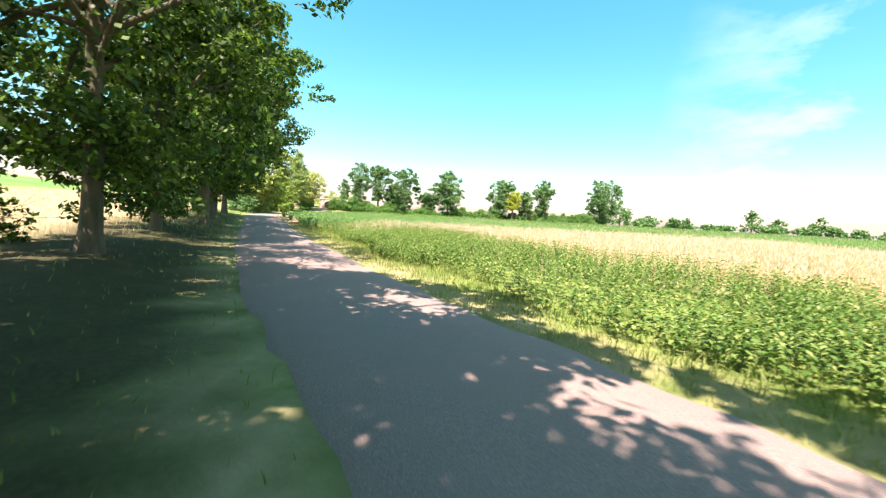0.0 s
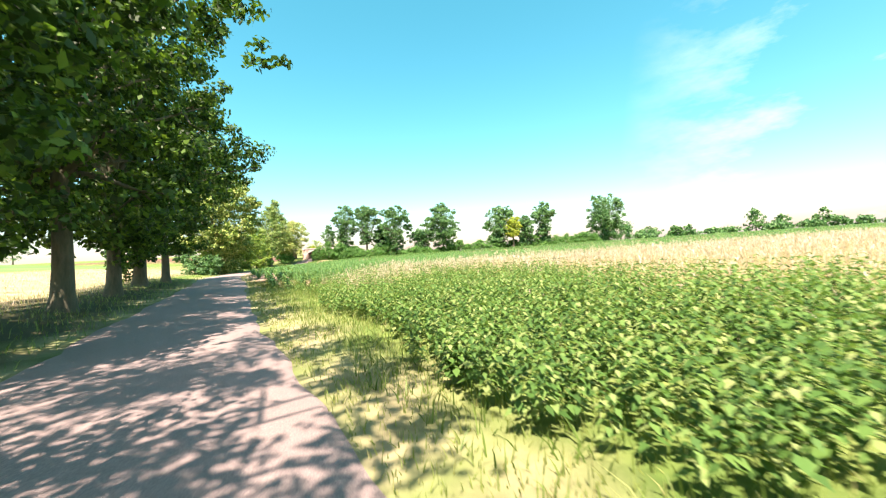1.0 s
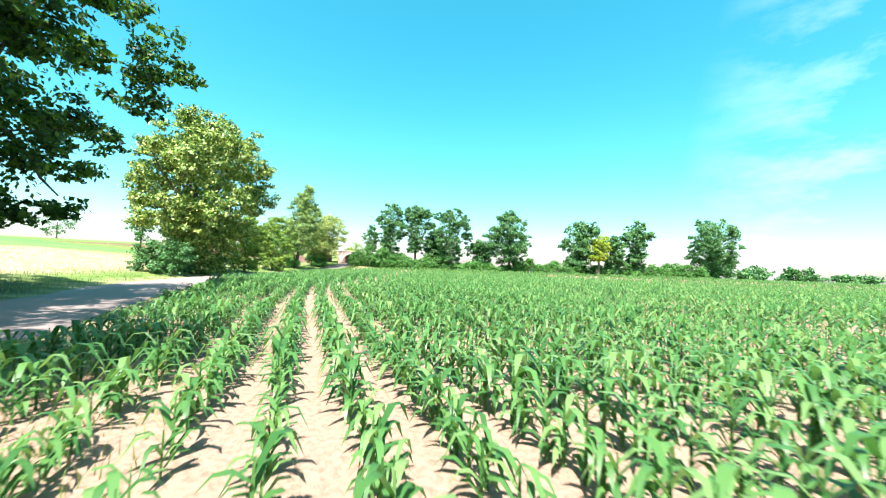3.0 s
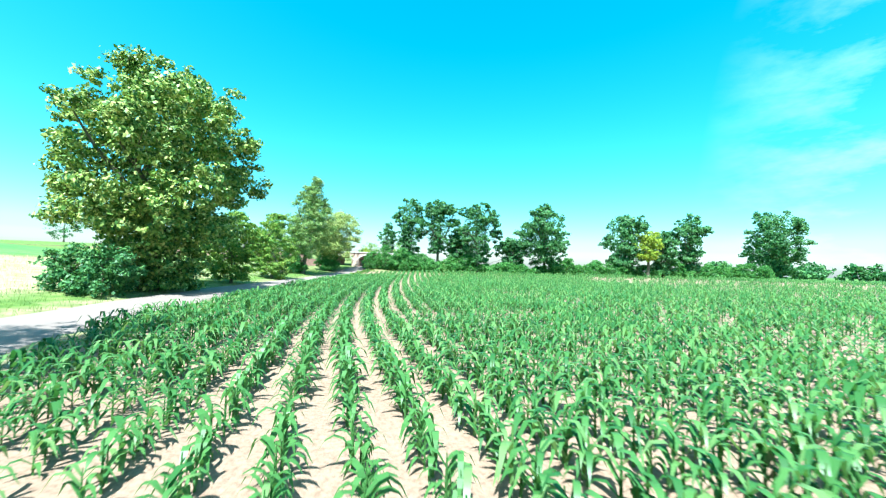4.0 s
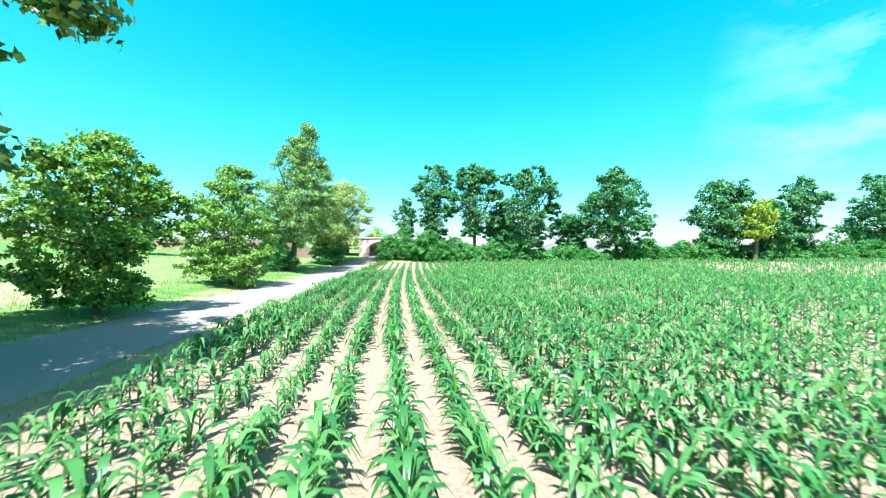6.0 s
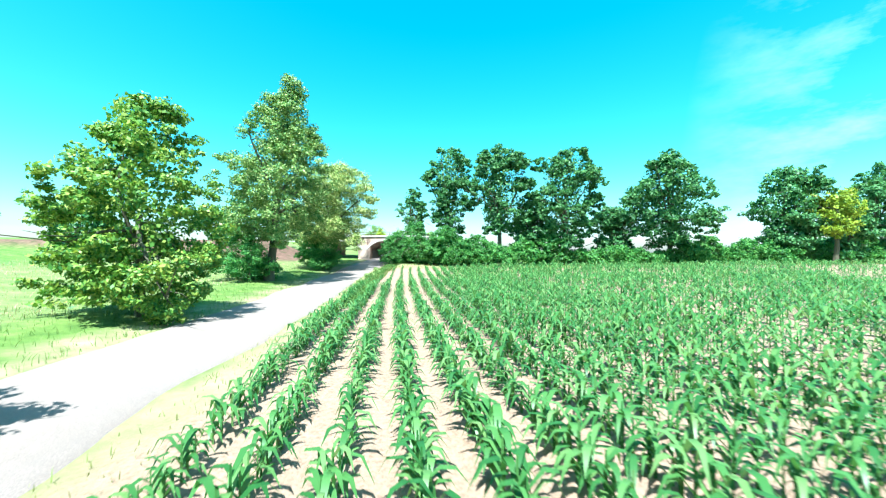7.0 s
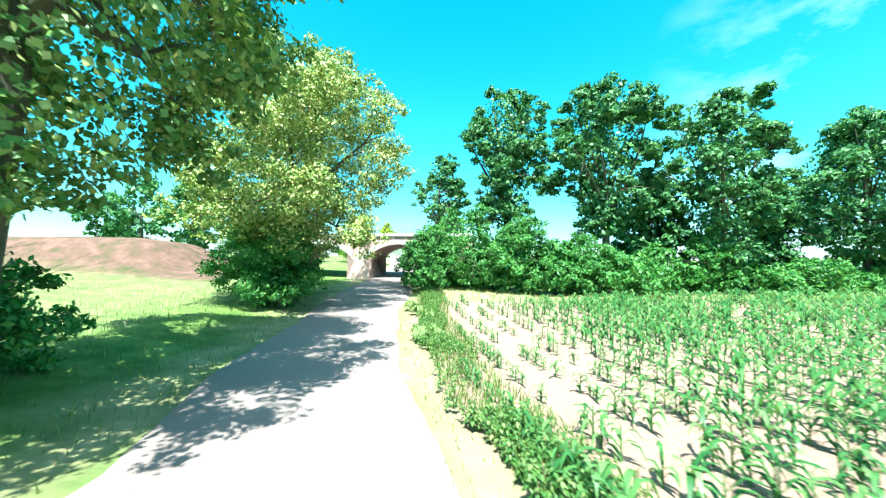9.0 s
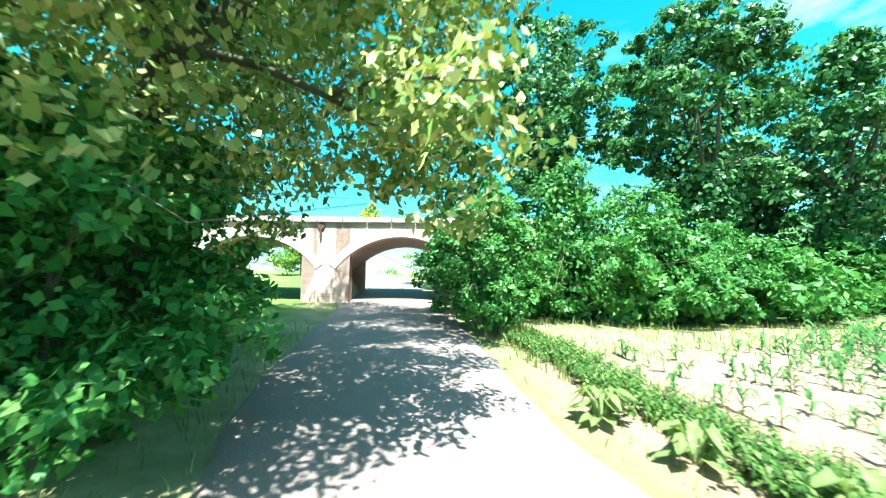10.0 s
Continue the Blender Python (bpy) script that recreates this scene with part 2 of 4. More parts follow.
def leaf_quads(rng, centre, facing, size, aspect=0.58):
    """Folded leaves: four corners each (stalk, side, tip, side), turned roughly towards 'facing'."""
    n = len(centre)
    f = facing + rng.normal(0, 0.55, (n, 3))
    f /= np.linalg.norm(f, axis=1)[:, None] + 1e-9
    d = rng.normal(0, 1, (n, 3)) + np.array([0, 0, -0.5])
    d -= f * np.sum(d * f, axis=1)[:, None]
    d /= np.linalg.norm(d, axis=1)[:, None] + 1e-9
    s = np.cross(f, d)
    size = np.asarray(size)[:, None]
    droop = f * size * 0.3
    v = np.stack([centre - d * size * 0.5, centre + s * size * aspect * 0.5 - droop * 0.6 - d * size * 0.05,
                  centre + d * size * 0.5 - droop, centre - s * size * aspect * 0.5 - droop * 0.6 - d * size * 0.05], 1)
    return v.reshape(-1, 3), np.arange(4 * n, dtype=np.int32).reshape(-1, 4)


ROUND = ((0, 0.55), (0.12, 0.85), (0.35, 1.0), (0.6, 0.93), (0.82, 0.66), (1, 0.2))
DOME = ((0, 0.66), (0.12, 0.72), (0.27, 0.86), (0.45, 1.0), (0.7, 0.98), (0.87, 0.78), (1, 0.35))
MUSHROOM = ((0, 0.5), (0.1, 0.56), (0.2, 0.68), (0.32, 0.94), (0.5, 1.0), (0.7, 0.96), (0.87, 0.76), (1, 0.32))
SKIRT = ((0, 0.8), (0.15, 0.95), (0.4, 1.0), (0.65, 0.85), (0.85, 0.55), (1, 0.12))
VASE = ((0, 0.45), (0.2, 0.75), (0.45, 1.0), (0.7, 0.9), (0.88, 0.6), (1, 0.15))
OVAL = ((0, 0.35), (0.2, 0.75), (0.5, 1.0), (0.8, 0.8), (1, 0.25))
CLOUD = ((0, 0.5), (0.2, 0.75), (0.45, 0.95), (0.7, 1.0), (0.88, 0.86), (1, 0.5))
BUSHY = ((0, 0.75), (0.15, 0.85), (0.4, 1.0), (0.65, 0.95), (0.86, 0.72), (1, 0.35))
TAPER = ((0, 0.5), (0.14, 0.92), (0.38, 1.0), (0.62, 0.76), (0.84, 0.46), (1, 0.15))


def crown_lobes(rng, low, top, spread, count, lobe, profile, uneven, squash, shift):
    """Boughs of a crown: balls of leaves strewn within an uneven outline, most of them near its skin."""
    u = rng.uniform(0, 1, count * 4)
    r_at = np.interp(u, [p[0] for p in profile], [p[1] for p in profile])
    u = u[rng.uniform(size=len(u)) < r_at][:count]
    n = len(u)
    r_at = np.interp(u, [p[0] for p in profile], [p[1] for p in profile])
    a = rng.uniform(0, 2 * np.pi, n)
    f = rng.uniform(0, 6.28, 3)
    wob = 1 + uneven * (np.sin(2 * a + f[0] + 3 * u) * 0.5 + np.sin(3 * a + f[1] - 5 * u) * 0.35 + np.sin(9 * u + f[2]) * 0.3)
    size = lobe * spread * rng.uniform(0.6, 1.35, n)
    r = np.clip(r_at * spread * wob - size * 0.7, 0.1 * spread, None) * np.where(rng.uniform(size=n) < 0.75, rng.uniform(0.8, 1.08, n), rng.uniform(0.2, 0.8, n))
    z = low + size * 0.4 + u * (top - low - size * 0.9)
    p = np.stack([np.cos(a) * r + shift[0] * u, np.sin(a) * r * squash + shift[1] * u, z], -1)
    return p, size


def crown_leaves(rng, lobes, sizes, count, leaf, flat=0.62, sub=5):
    """Leaves in small sprays on each bough, so that light and dark clumps show at two scales."""
    w = sizes ** 2
    n_sub = len(lobes) * sub
    of = np.repeat(np.arange(len(lobes)), sub)
    d = rng.normal(0, 1, (n_sub, 3))
    d[:, 2] += 0.3
    d /= np.linalg.norm(d, axis=1)[:, None]
    sprays = lobes[of] + d * (sizes[of] * rng.uniform(0.45, 1.0, n_sub))[:, None] * np.array([1, 1, 0.8])
    rad = sizes[of] * rng.uniform(0.32, 0.62, n_sub)
    wt = rad ** 2
    which = rng.choice(n_sub, count, p=wt / wt.sum())
    e = rng.normal(0, 1, (count, 3))
    e /= np.linalg.norm(e, axis=1)[:, None]
    c = sprays[which] + e * (rad[which] * rng.uniform(0.15, 1.0, count) ** 0.45 * (1 + rng.normal(0, 0.14, count)))[:, None] * np.array([1, 1, flat])
    c[:, 2] -= 0.12 * rad[which] * np.sum(e[:, :2] ** 2, axis=1)
    facing = e * 0.6 + d[which] * 0.5 + np.array([0, 0, 0.55])
    return leaf_quads(rng, c, facing, leaf * rng.uniform(0.55, 1.4, count))


def wood_of(rng, base, fork, lobes, radius, limbs, lean=(0, 0)):
    """Trunk from the ground to the fork, limbs from there out to some of the lobes, twigs on the limbs."""
    b, k = np.array(base, float), np.array(fork, float)
    t = np.linspace(0, 1, 9)[:, None]
    pts = b + (k - b) * t + np.concatenate([np.sin(t * 3.0) * 0.12, np.cos(t * 4.0) * 0.1, t * 0], 1) * radius * 3
    rad = radius * (1 - 0.35 * t[:, 0]) + radius * 0.55 * np.exp(-t[:, 0] * 14)
    stem = tube(pts, rad, 10)
    boughs = []
    start = pts[-1]
    for n in range(limbs):
        end = lobes[n % len(lobes)]
        s0 = pts[rng.integers(6, 9)]
        mid = s0 + (end - s0) * 0.45 + np.array([rng.normal(0, 0.4), rng.normal(0, 0.4), 0.5 + rng.normal(0, 0.3)])
        u = np.linspace(0, 1, 7)[:, None]
        line = s0 * (1 - u) ** 2 + 2 * mid * u * (1 - u) + end * u ** 2
        line += rng.normal(0, 0.05, line.shape) * u
        bits = []
        bits.append(tube(line, radius * 0.5 * (1 - 0.85 * u[:, 0]) * rng.uniform(0.7, 1.1), 6))
        for q in range(2):
            a = line[rng.integers(3, 6)]
            tip = a + rng.normal(0, 1, 3) * np.array([1.2, 1.2, 0.7])
            bits.append(tube(np.stack([a, (a + tip) / 2 + rng.normal(0, 0.1, 3), tip]), np.array([0.16, 0.1, 0.03]) * radius, 5))
        boughs.append(join_arrays(bits))
    return stem, boughs


def tree(name, at, height, spread, clear, mat, label, seed, leaves=16000, leaf=0.3, trunk=0.25, count=48, lobe=0.24, limbs=9, profile=ROUND,
         uneven=0.2, squash=1.0, inner=0.1, group="", shift=(0, 0), bark=None, category="tree", turn=0.0):
    """A tree at a place on the ground: trunk with limbs, and a crown of many leaves in clumps."""
    rng = np.random.default_rng(seed)
    ob = new(name)
    ob.location = at
    ob.rotation_euler = (0, 0, turn)
    lobes, sizes = crown_lobes(rng, clear, height, spread, count, lobe, profile, uneven, squash, shift)
    stem, boughs = wood_of(rng, (0, 0, -0.25), (shift[0] * 0.4, shift[1] * 0.4, max(clear * 1.1, height * 0.42)), lobes, trunk, limbs)
    if trunk < 0.2 or leaves < 12000:
        stem, boughs = join_arrays([stem, *boughs]), []
    link_mesh("trunk", stem[0], [stem[1]], bark or M_BARK, ob, smooth=True)
    for wood, quads in boughs:
        link_mesh("branch", wood, [quads], bark or M_BARK, ob, smooth=True)
    v, q = crown_leaves(rng, lobes, sizes, leaves, leaf)
    n_in = int(leaves * inner)
    u = rng.uniform(0.06, 0.92, n_in)
    a = rng.uniform(0, 2 * np.pi, n_in)
    r = np.interp(u, [p[0] for p in profile], [p[1] for p in profile]) * spread * rng.uniform(0, 0.5, n_in) ** 0.6
    c = np.stack([np.cos(a) * r + shift[0] * u, np.sin(a) * r * squash + shift[1] * u, clear + u * (height - clear)], -1)
    v2, q2 = leaf_quads(rng, c, np.stack([np.cos(a), np.sin(a), a * 0 + 0.4], -1), leaf * rng.uniform(0.6, 1.3, n_in), 0.8)
    link_mesh("crown", np.concatenate([v, v2]), [np.concatenate([q, q2 + len(v)])], mat, ob)
    return tagged(ob, label, category, group)


# ---- the lie of the land ----
LANE_PLAN = [(-120, 60), (-50, 28), (-17, 12.2), (-8, 7.0), (-0.2, 1.85), (4, -0.95), (10.4, -4.5), (13, -5.9), (21, -10.1), (25.5, -12.2), (31, -14.9), (38, -18.6), (44.4, -22.0),
             (47.4, -23.0), (52, -24.4), (59, -26.3), (65, -27.5), (72, -28.8), (77, -29.6), (82, -30.5), (88, -31.7), (92, -32.5), (97.6, -33.2), (103, -33.3), (110, -32.8), (118, -32.5), (130, -33.5), (160, -40), (230, -68)]
LANE_HEIGHT = [(-120, -1.4), (0, -1.0), (20, -0.92), (45, -0.7), (60, -0.65), (80, -0.65), (92, -0.58), (97, -0.42), (101, -0.1), (103.4, 0.12), (106, 0.42), (109.5, 0.76),
               (114, 1.2), (125, 2.2), (150, 3.6), (230, 6)]
FIELD_HEIGHT = [(-120, -1.3), (10, -0.95), (45, -0.7), (70, -0.65), (85, -0.6), (97, -0.4), (105, 0.05), (112, 0.25), (125, 0.2), (300, 0.5), (900, 0.9), (4000, 0.8)]
_ys = np.arange(-120, 231, 1.0)


def _smooth(table, width):
    a = np.interp(_ys, [p[0] for p in table], [p[1] for p in table])
    k = np.hanning(width + 2)[1:-1]
    return np.convolve(np.pad(a, width // 2, mode="edge"), k / k.sum(), mode="valid")


_lane_x, _lane_z = _smooth(LANE_PLAN, 9), _smooth(LANE_HEIGHT, 5)


def lane_x(y):
    return np.interp(y, _ys, _lane_x)


def lane_z(y):
    return np.interp(y, _ys, _lane_z)


def step(a, b, v):
    t = np.clip((v - a) / (b - a), 0, 1)
    return t * t * (3 - 2 * t)


def side(x, y):
    """Metres to the right of the lane's middle (left: minus), square to it."""
    s = (lane_x(y + 1) - lane_x(y - 1)) / 2
    return (x - lane_x(y)) / np.sqrt(1 + s * s)


def wave(x, y):
    return np.sin(x * 0.9 + 1.3 * np.sin(y * 0.37)) * 0.5 + np.sin(y * 1.1 + 1.7 * np.sin(x * 0.29)) * 0.5


def height(x, y):
    x, y = np.asarray(x, float), np.asarray(y, float)
    d = side(x, y)
    zl = lane_z(y)
    zf = np.interp(y, [p[0] for p in FIELD_HEIGHT], [p[1] for p in FIELD_HEIGHT]) + 0.004 * np.clip(x, 0, 300)
    right = zl + (zf - zl) * step(2.2, 9.0, d)
    dl = np.maximum(-d, 0)
    far = np.clip(dl - 9, 0, None)
    left = zl + 0.32 * step(2.0, 5.0, dl) * (1 - step(97, 105, y)) + 15.0 * (1 - np.exp(-far / 150.0)) * (1 - 0.75 * step(70, 130, y))
    z = np.where(d > 0, right, left)
    # railway bank left of the bridge
    bank = step(12.5, 17.0, dl) * (d < 0) * (1 - step(2.0, 6.0, np.abs(y - 114.5 + 0.05 * dl)))
    z = np.maximum(z, bank * (3.3 - z) + z)
    return z + 0.05 * wave(x, y) * step(2.3, 4.0, np.abs(d))


def field_front(x):
    return 27.5 + 0.22 * (x + 5)


def field_back(x):
    return np.interp(x, [-40, -30, -25, -15, -7, 6, 20, 60, 140], [103.0, 103.3, 104.0, 105.2, 106.6, 110, 113.5, 122, 140])


ROW_SLOPE = [(0, -0.48), (30, -0.46), (43, -0.41), (48, -0.36), (53, -0.30), (60, -0.245), (80, -0.193), (100, -0.165), (160, -0.165)]
_row_y = np.arange(0, 161, 0.5)
_row_off = np.cumsum(np.interp(_row_y, [p[0] for p in ROW_SLOPE], [p[1] for p in ROW_SLOPE])) * 0.5
_row_off -= np.interp(60, _row_y, _row_off)


def row_x(c, y):
    """Maize row number c at y: the rows bend with the lane."""
    return c + np.interp(y, _row_y, _row_off)


def build_ground():
    core_x, core_y = np.arange(-75, 95, 0.85), np.arange(-32, 152, 0.85)
    out = np.array([1.5, 4, 8, 14, 22, 34, 50, 75, 110, 160, 240, 360, 540, 800, 1200, 1800, 2600, 3600])
    xs = np.concatenate([core_x[0] - out[::-1], core_x, core_x[-1] + out])
    ys = np.concatenate([core_y[0] - out[::-1], core_y, core_y[-1] + out])
    X, Y = np.meshgrid(xs, ys)
    d = side(X, Y)
    Z = height(X, Y) - 0.05 * (1 - step(1.7, 2.1, np.abs(d)))
    n, m = X.shape
    i, j = np.meshgrid(np.arange(n - 1), np.arange(m - 1), indexing="ij")
    q = np.stack([i * m + j, i * m + j + 1, (i + 1) * m + j + 1, (i + 1) * m + j], -1).reshape(-1, 4)
    ob = link_mesh("ground", np.stack([X, Y, Z], -1), [q], M_GROUND, smooth=True)
    inside = step(-0.6, 0.6, Y - field_front(X)) * step(-0.8, 0.8, field_back(X) - Y) * step(1.9, 2.5, d)
    near_left = (d < 0) * step(3.5, 8, -d)
    pale = near_left * (1 - 0.75 * step(64, 78, Y)) * (1 - step(22, 27, -d + 3 * wave(X * 0.1, Y * 0.1)))
    rim = step(1.3, 1.9, np.abs(d)) * (1 - step(2.2, 3.0, np.abs(d) + 0.3 * wave(X * 2, Y * 2)))
    strip = (d > 3) * (0.05 + 0.95 * step(8, 11, d)) * step(-60, -20, Y - field_front(X)) * (1 - step(-0.5, 0.5, Y - field_front(X)))
    back = (d > 3) * step(-0.6, 0.6, Y - field_back(X)) * (1 - step(2, 4, Y - field_back(X)))
    dry = np.clip(pale * 0.85 + rim * 0.75 + strip * 0.8 + back * 0.7, 0, 1)
    crop = (d < 0) * step(23, 28, -d + 3 * wave(X * 0.1, Y * 0.1)) * (1 - step(85, 95, Y)) * (1 - step(75, 90, -d)) + (d > 60) * step(20, 30, Y - field_back(X)) * 0.6
    # leaf litter plus painted shade on the left verge under the lane's trees
    litter_and_shade = (d < 0) * step(1.9, 2.6, -d + 0.4 * wave(X * 1.7, Y * 1.7)) * (1 - step(6.5, 9.0, -d + 1.2 * wave(X * 0.5, Y * 0.5))) * (1 - step(38, 46, Y)) * 0.85
    heath = (d < -9) * step(106, 109, Y) * (1 - step(116, 120, Y))
    for key, w in (("soil", inside), ("dry", dry), ("crop", np.clip(crop, 0, 1)), ("heath", heath), ("litter_and_shade", litter_and_shade)):
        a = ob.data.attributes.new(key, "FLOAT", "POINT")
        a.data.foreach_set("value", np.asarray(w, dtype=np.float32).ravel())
    return tagged(ob, "open farmland with meadow, sandy maize field and verges", "ground", kind="structure")


def build_lane():
    ys = np.arange(-70, 175, 0.5)
    cx, cz = lane_x(ys), lane_z(ys)
    s = np.gradient(cx, ys)
    nx, ny = 1 / np.sqrt(1 + s * s), -s / np.sqrt(1 + s * s)
    rng = np.random.default_rng(5)
    ragged = np.convolve(rng.normal(0, 0.16, len(ys) + 4), np.ones(5) / 5, mode="valid")
    ragged2 = np.convolve(rng.normal(0, 0.16, len(ys) + 4), np.ones(5) / 5, mode="valid")
    cols = []
    for k, w in enumerate((-1.72, -1.6, -0.8, 0.0, 0.8, 1.6, 1.72)):
        e = ragged * (k < 2) + ragged2 * (k > 4)
        crown = 0.03 * (1 - (w / 1.7) ** 2) - (0.07 if k in (0, 6) else 0.0)
        cols.append(np.stack([cx + nx * (w + e), ys + ny * (w + e), cz + crown + 0.012], -1))
    V = np.stack(cols, 1)
    n, m = V.shape[:2]
    i, j = np.meshgrid(np.arange(n - 1), np.arange(m - 1), indexing="ij")
    q = np.stack([i * m + j, i * m + j + 1, (i + 1) * m + j + 1, (i + 1) * m + j], -1).reshape(-1, 4)
    ob = link_mesh("road", V, [q], M_LANE, smooth=True)
    return tagged(ob, "narrow sun-bleached asphalt farm lane with crumbling edges", "road", kind="structure")


build_ground()
build_lane()


def on(x, y, dz=0.0):
    return (x, y, float(height(x, y)) + dz)


# ---- bridge over the lane ----
def build_bridge():
    """Brick viaduct: two segmental arches on battered piers, parapets with stone coping on both faces."""
    ob = new("bridge")
    yaw = radians(-9)
    ob.location = (-32.55, 109.7, 0.74)
    ob.rotation_euler = (0, 0, yaw)
    deep, top, spring, rise, half, pier = 3.4, 2.74, 1.18, 1.1, 2.2, 0.62
    foot = 1.72
    bow = (half * half + rise * rise) / (2 * rise)
    open_angle = math.asin(half / bow)

    def opening(cx):
        """Half the outline of an opening from the left foot over the crown to the right foot."""
        pts = [(cx - foot, -0.6), (cx - foot, 0.0)]
        for k in range(17):
            a = open_angle * (k / 8 - 1)
            pts.append((cx + bow * math.sin(a), spring + rise - bow + bow * math.cos(a)))
        pts += [(cx + foot, 0.0), (cx + foot, -0.6)]
        return pts

    gap = 2 * half + pier
    centres = [-gap, 0.0]
    x0, x1 = -gap - half - 3.0, half + 2.4
    # faces and soffits
    for name, y in (("front_wall", 0.0), ("back_wall", deep)):
        bm = bmesh.new()
        s = 1 if y == 0 else -1
        chain = [(x0, -0.6)]
        for cx in centres:
            chain += opening(cx)
        chain.append((x1, -0.6))
        for (ax, az), (bx, bz) in zip(chain[:-1], chain[1:]):
            if abs(ax - bx) < 1e-6:
                continue
            c = [(ax, az), (bx, bz), (bx, top), (ax, top)]
            f = [bm.verts.new((px, y, pz)) for px, pz in c]
            g = [bm.verts.new((px, y + s * 0.42, pz)) for px, pz in c]
            bm.faces.new(f if s > 0 else f[::-1])
            bm.faces.new(g[::-1] if s > 0 else g)
            bm.faces.new((f[3], f[2], g[2], g[3]))
            bm.faces.new((f[0], g[0], g[1], f[1]))
        bmesh.ops.remove_doubles(bm, verts=bm.verts, dist=0.0005)
        part(name, bm, M_BRICK, ob)
    for cx in centres:
        bm = bmesh.new()
        o = opening(cx)
        a = [bm.verts.new((px, 0.42, pz)) for px, pz in o]
        b = [bm.verts.new((px, deep - 0.42, pz)) for px, pz in o]
        for k in range(len(o) - 1):
            bm.faces.new((a[k], b[k], b[k + 1], a[k + 1]))
        part("vault", bm, M_SOFFIT, ob, "dark brick vault over the opening")
        # ring of voussoirs, each a wedge standing a little proud of the face
        ring = new("arch_ring")
        ring.parent = ob
        n = 26
        for k in range(n):
            bm = bmesh.new()
            vs = []
            for yy in (-0.025, 0.2):
                for aa, rr in ((k + 0.04, 0.0), (k + 0.96, 0.0), (k + 0.96, 0.27), (k + 0.04, 0.27)):
                    an = open_angle * (2 * aa / n - 1)
                    vs.append(bm.verts.new((cx + (bow + rr) * math.sin(an), yy, spring + rise - bow + (bow + rr) * math.cos(an))))
            for face in ((0, 1, 2, 3), (4, 7, 6, 5), (0, 4, 5, 1), (2, 6, 7, 3), (1, 5, 6, 2), (0, 3, 7, 4)):
                bm.faces.new([vs[i] for i in face])
            bm.normal_update()
            bmesh.ops.recalc_face_normals(bm, faces=bm.faces)
            part("voussoir", bm, M_COPING, ring)
    # fill under the track
    bm = bmesh.new()
    bmesh.ops.create_cube(bm, size=1.0, matrix=Matrix.Translation(((x0 + x1) / 2, deep / 2, top - 0.2)) @ Matrix.Diagonal((x1 - x0 - 0.02, deep - 0.85, 0.3, 1)))
    part("deck", bm, M_COPING, ob, "gravelled deck of the bridge")
    # coping stones
    for y in (0.2, deep - 0.2):
        n = 18
        w = (x1 - x0) / n
        for k in range(n):
            bm = bmesh.new()
            bmesh.ops.create_cube(bm, size=1.0, matrix=Matrix.Translation((x0 + w * (k + 0.5), y, top + 0.1)) @ Matrix.Diagonal((w - 0.02, 0.62, 0.19, 1)))
            bmesh.ops.bevel(bm, geom=bm.edges[:], offset=0.025, segments=1, affect="EDGES")
            part("coping_stone", bm, M_COPING, ob)
    # iron handrail along the far parapet
    for k in range(10):
        bm = bmesh.new()
        bmesh.ops.create_cone(bm, cap_ends=True, segments=6, radius1=0.025, radius2=0.02, depth=0.6, matrix=Matrix.Translation((x0 + 0.6 + k * (x1 - x0 - 1.2) / 9, deep - 0.2, top + 0.48)))
        part("rail_post", bm, M_IRON, ob)
    for z in (0.5, 0.76):
        bm = bmesh.new()
        bmesh.ops.create_cone(bm, cap_ends=True, segments=6, radius1=0.022, radius2=0.022, depth=x1 - x0 - 1.0, matrix=Matrix.Translation(((x0 + x1) / 2, deep - 0.2, top + z)) @ Matrix.Rotation(radians(90), 4, "Y"))
        part("handrail", bm, M_IRON, ob)
    # tie plate of an anchor rod above the pier
    bm = bmesh.new()
    bmesh.ops.create_cone(bm, cap_ends=True, segments=14, radius1=0.14, radius2=0.11, depth=0.06, matrix=Matrix.Translation((-half - 0.5, -0.03, 2.62)) @ Matrix.Rotation(radians(90), 4, "X"))
    bmesh.ops.create_cube(bm, size=1.0, matrix=Matrix.Translation((-half - 0.5, -0.05, 2.36)) @ Matrix.Diagonal((0.07, 0.06, 0.32, 1)))
    part("tie_plate", bm, M_IRON, ob, "rusty iron anchor plate")
    tagged(ob, "pale red brick arch bridge with stone coping over the lane", "bridge")


build_bridge()

# ---- trees of the lane ----
AVENUE = "row of trees along the lane"


def avenue_tree(seed, at, h, spread, clear, trunk=0.28, leaves=28000, leaf=0.22, shift=(0.8, 0), label="tall lane tree with dark trunk and deep green crown"):
    return tree("tree", at, h, spread, clear, M_LEAF_AVENUE, label, seed, leaves=leaves, leaf=leaf, trunk=trunk, count=95, lobe=0.2, limbs=16,
                group=AVENUE, shift=shift, inner=0.1, profile=OVAL, uneven=0.25)


avenue_tree(11, on(-7.2, 5.4), 13.0, 5.2, 1.0, 0.22, 40000, 0.16, shift=(0.9, 0))
avenue_tree(12, on(-10.9, 12.4), 13.0, 5.4, 0.9, 0.2, label="low-branched lane tree with forked trunk and green crown")
avenue_tree(13, on(-13.4, 19.4), 14.0, 5.6, 1.8, 0.3)
avenue_tree(14, on(-16.5, 25.2), 14.5, 5.6, 1.6, 0.3)
avenue_tree(15, on(-20.6, 32.3), 14.5, 5.0, 1.2, 0.38, label="stout lane tree with twigs round its dark trunk")
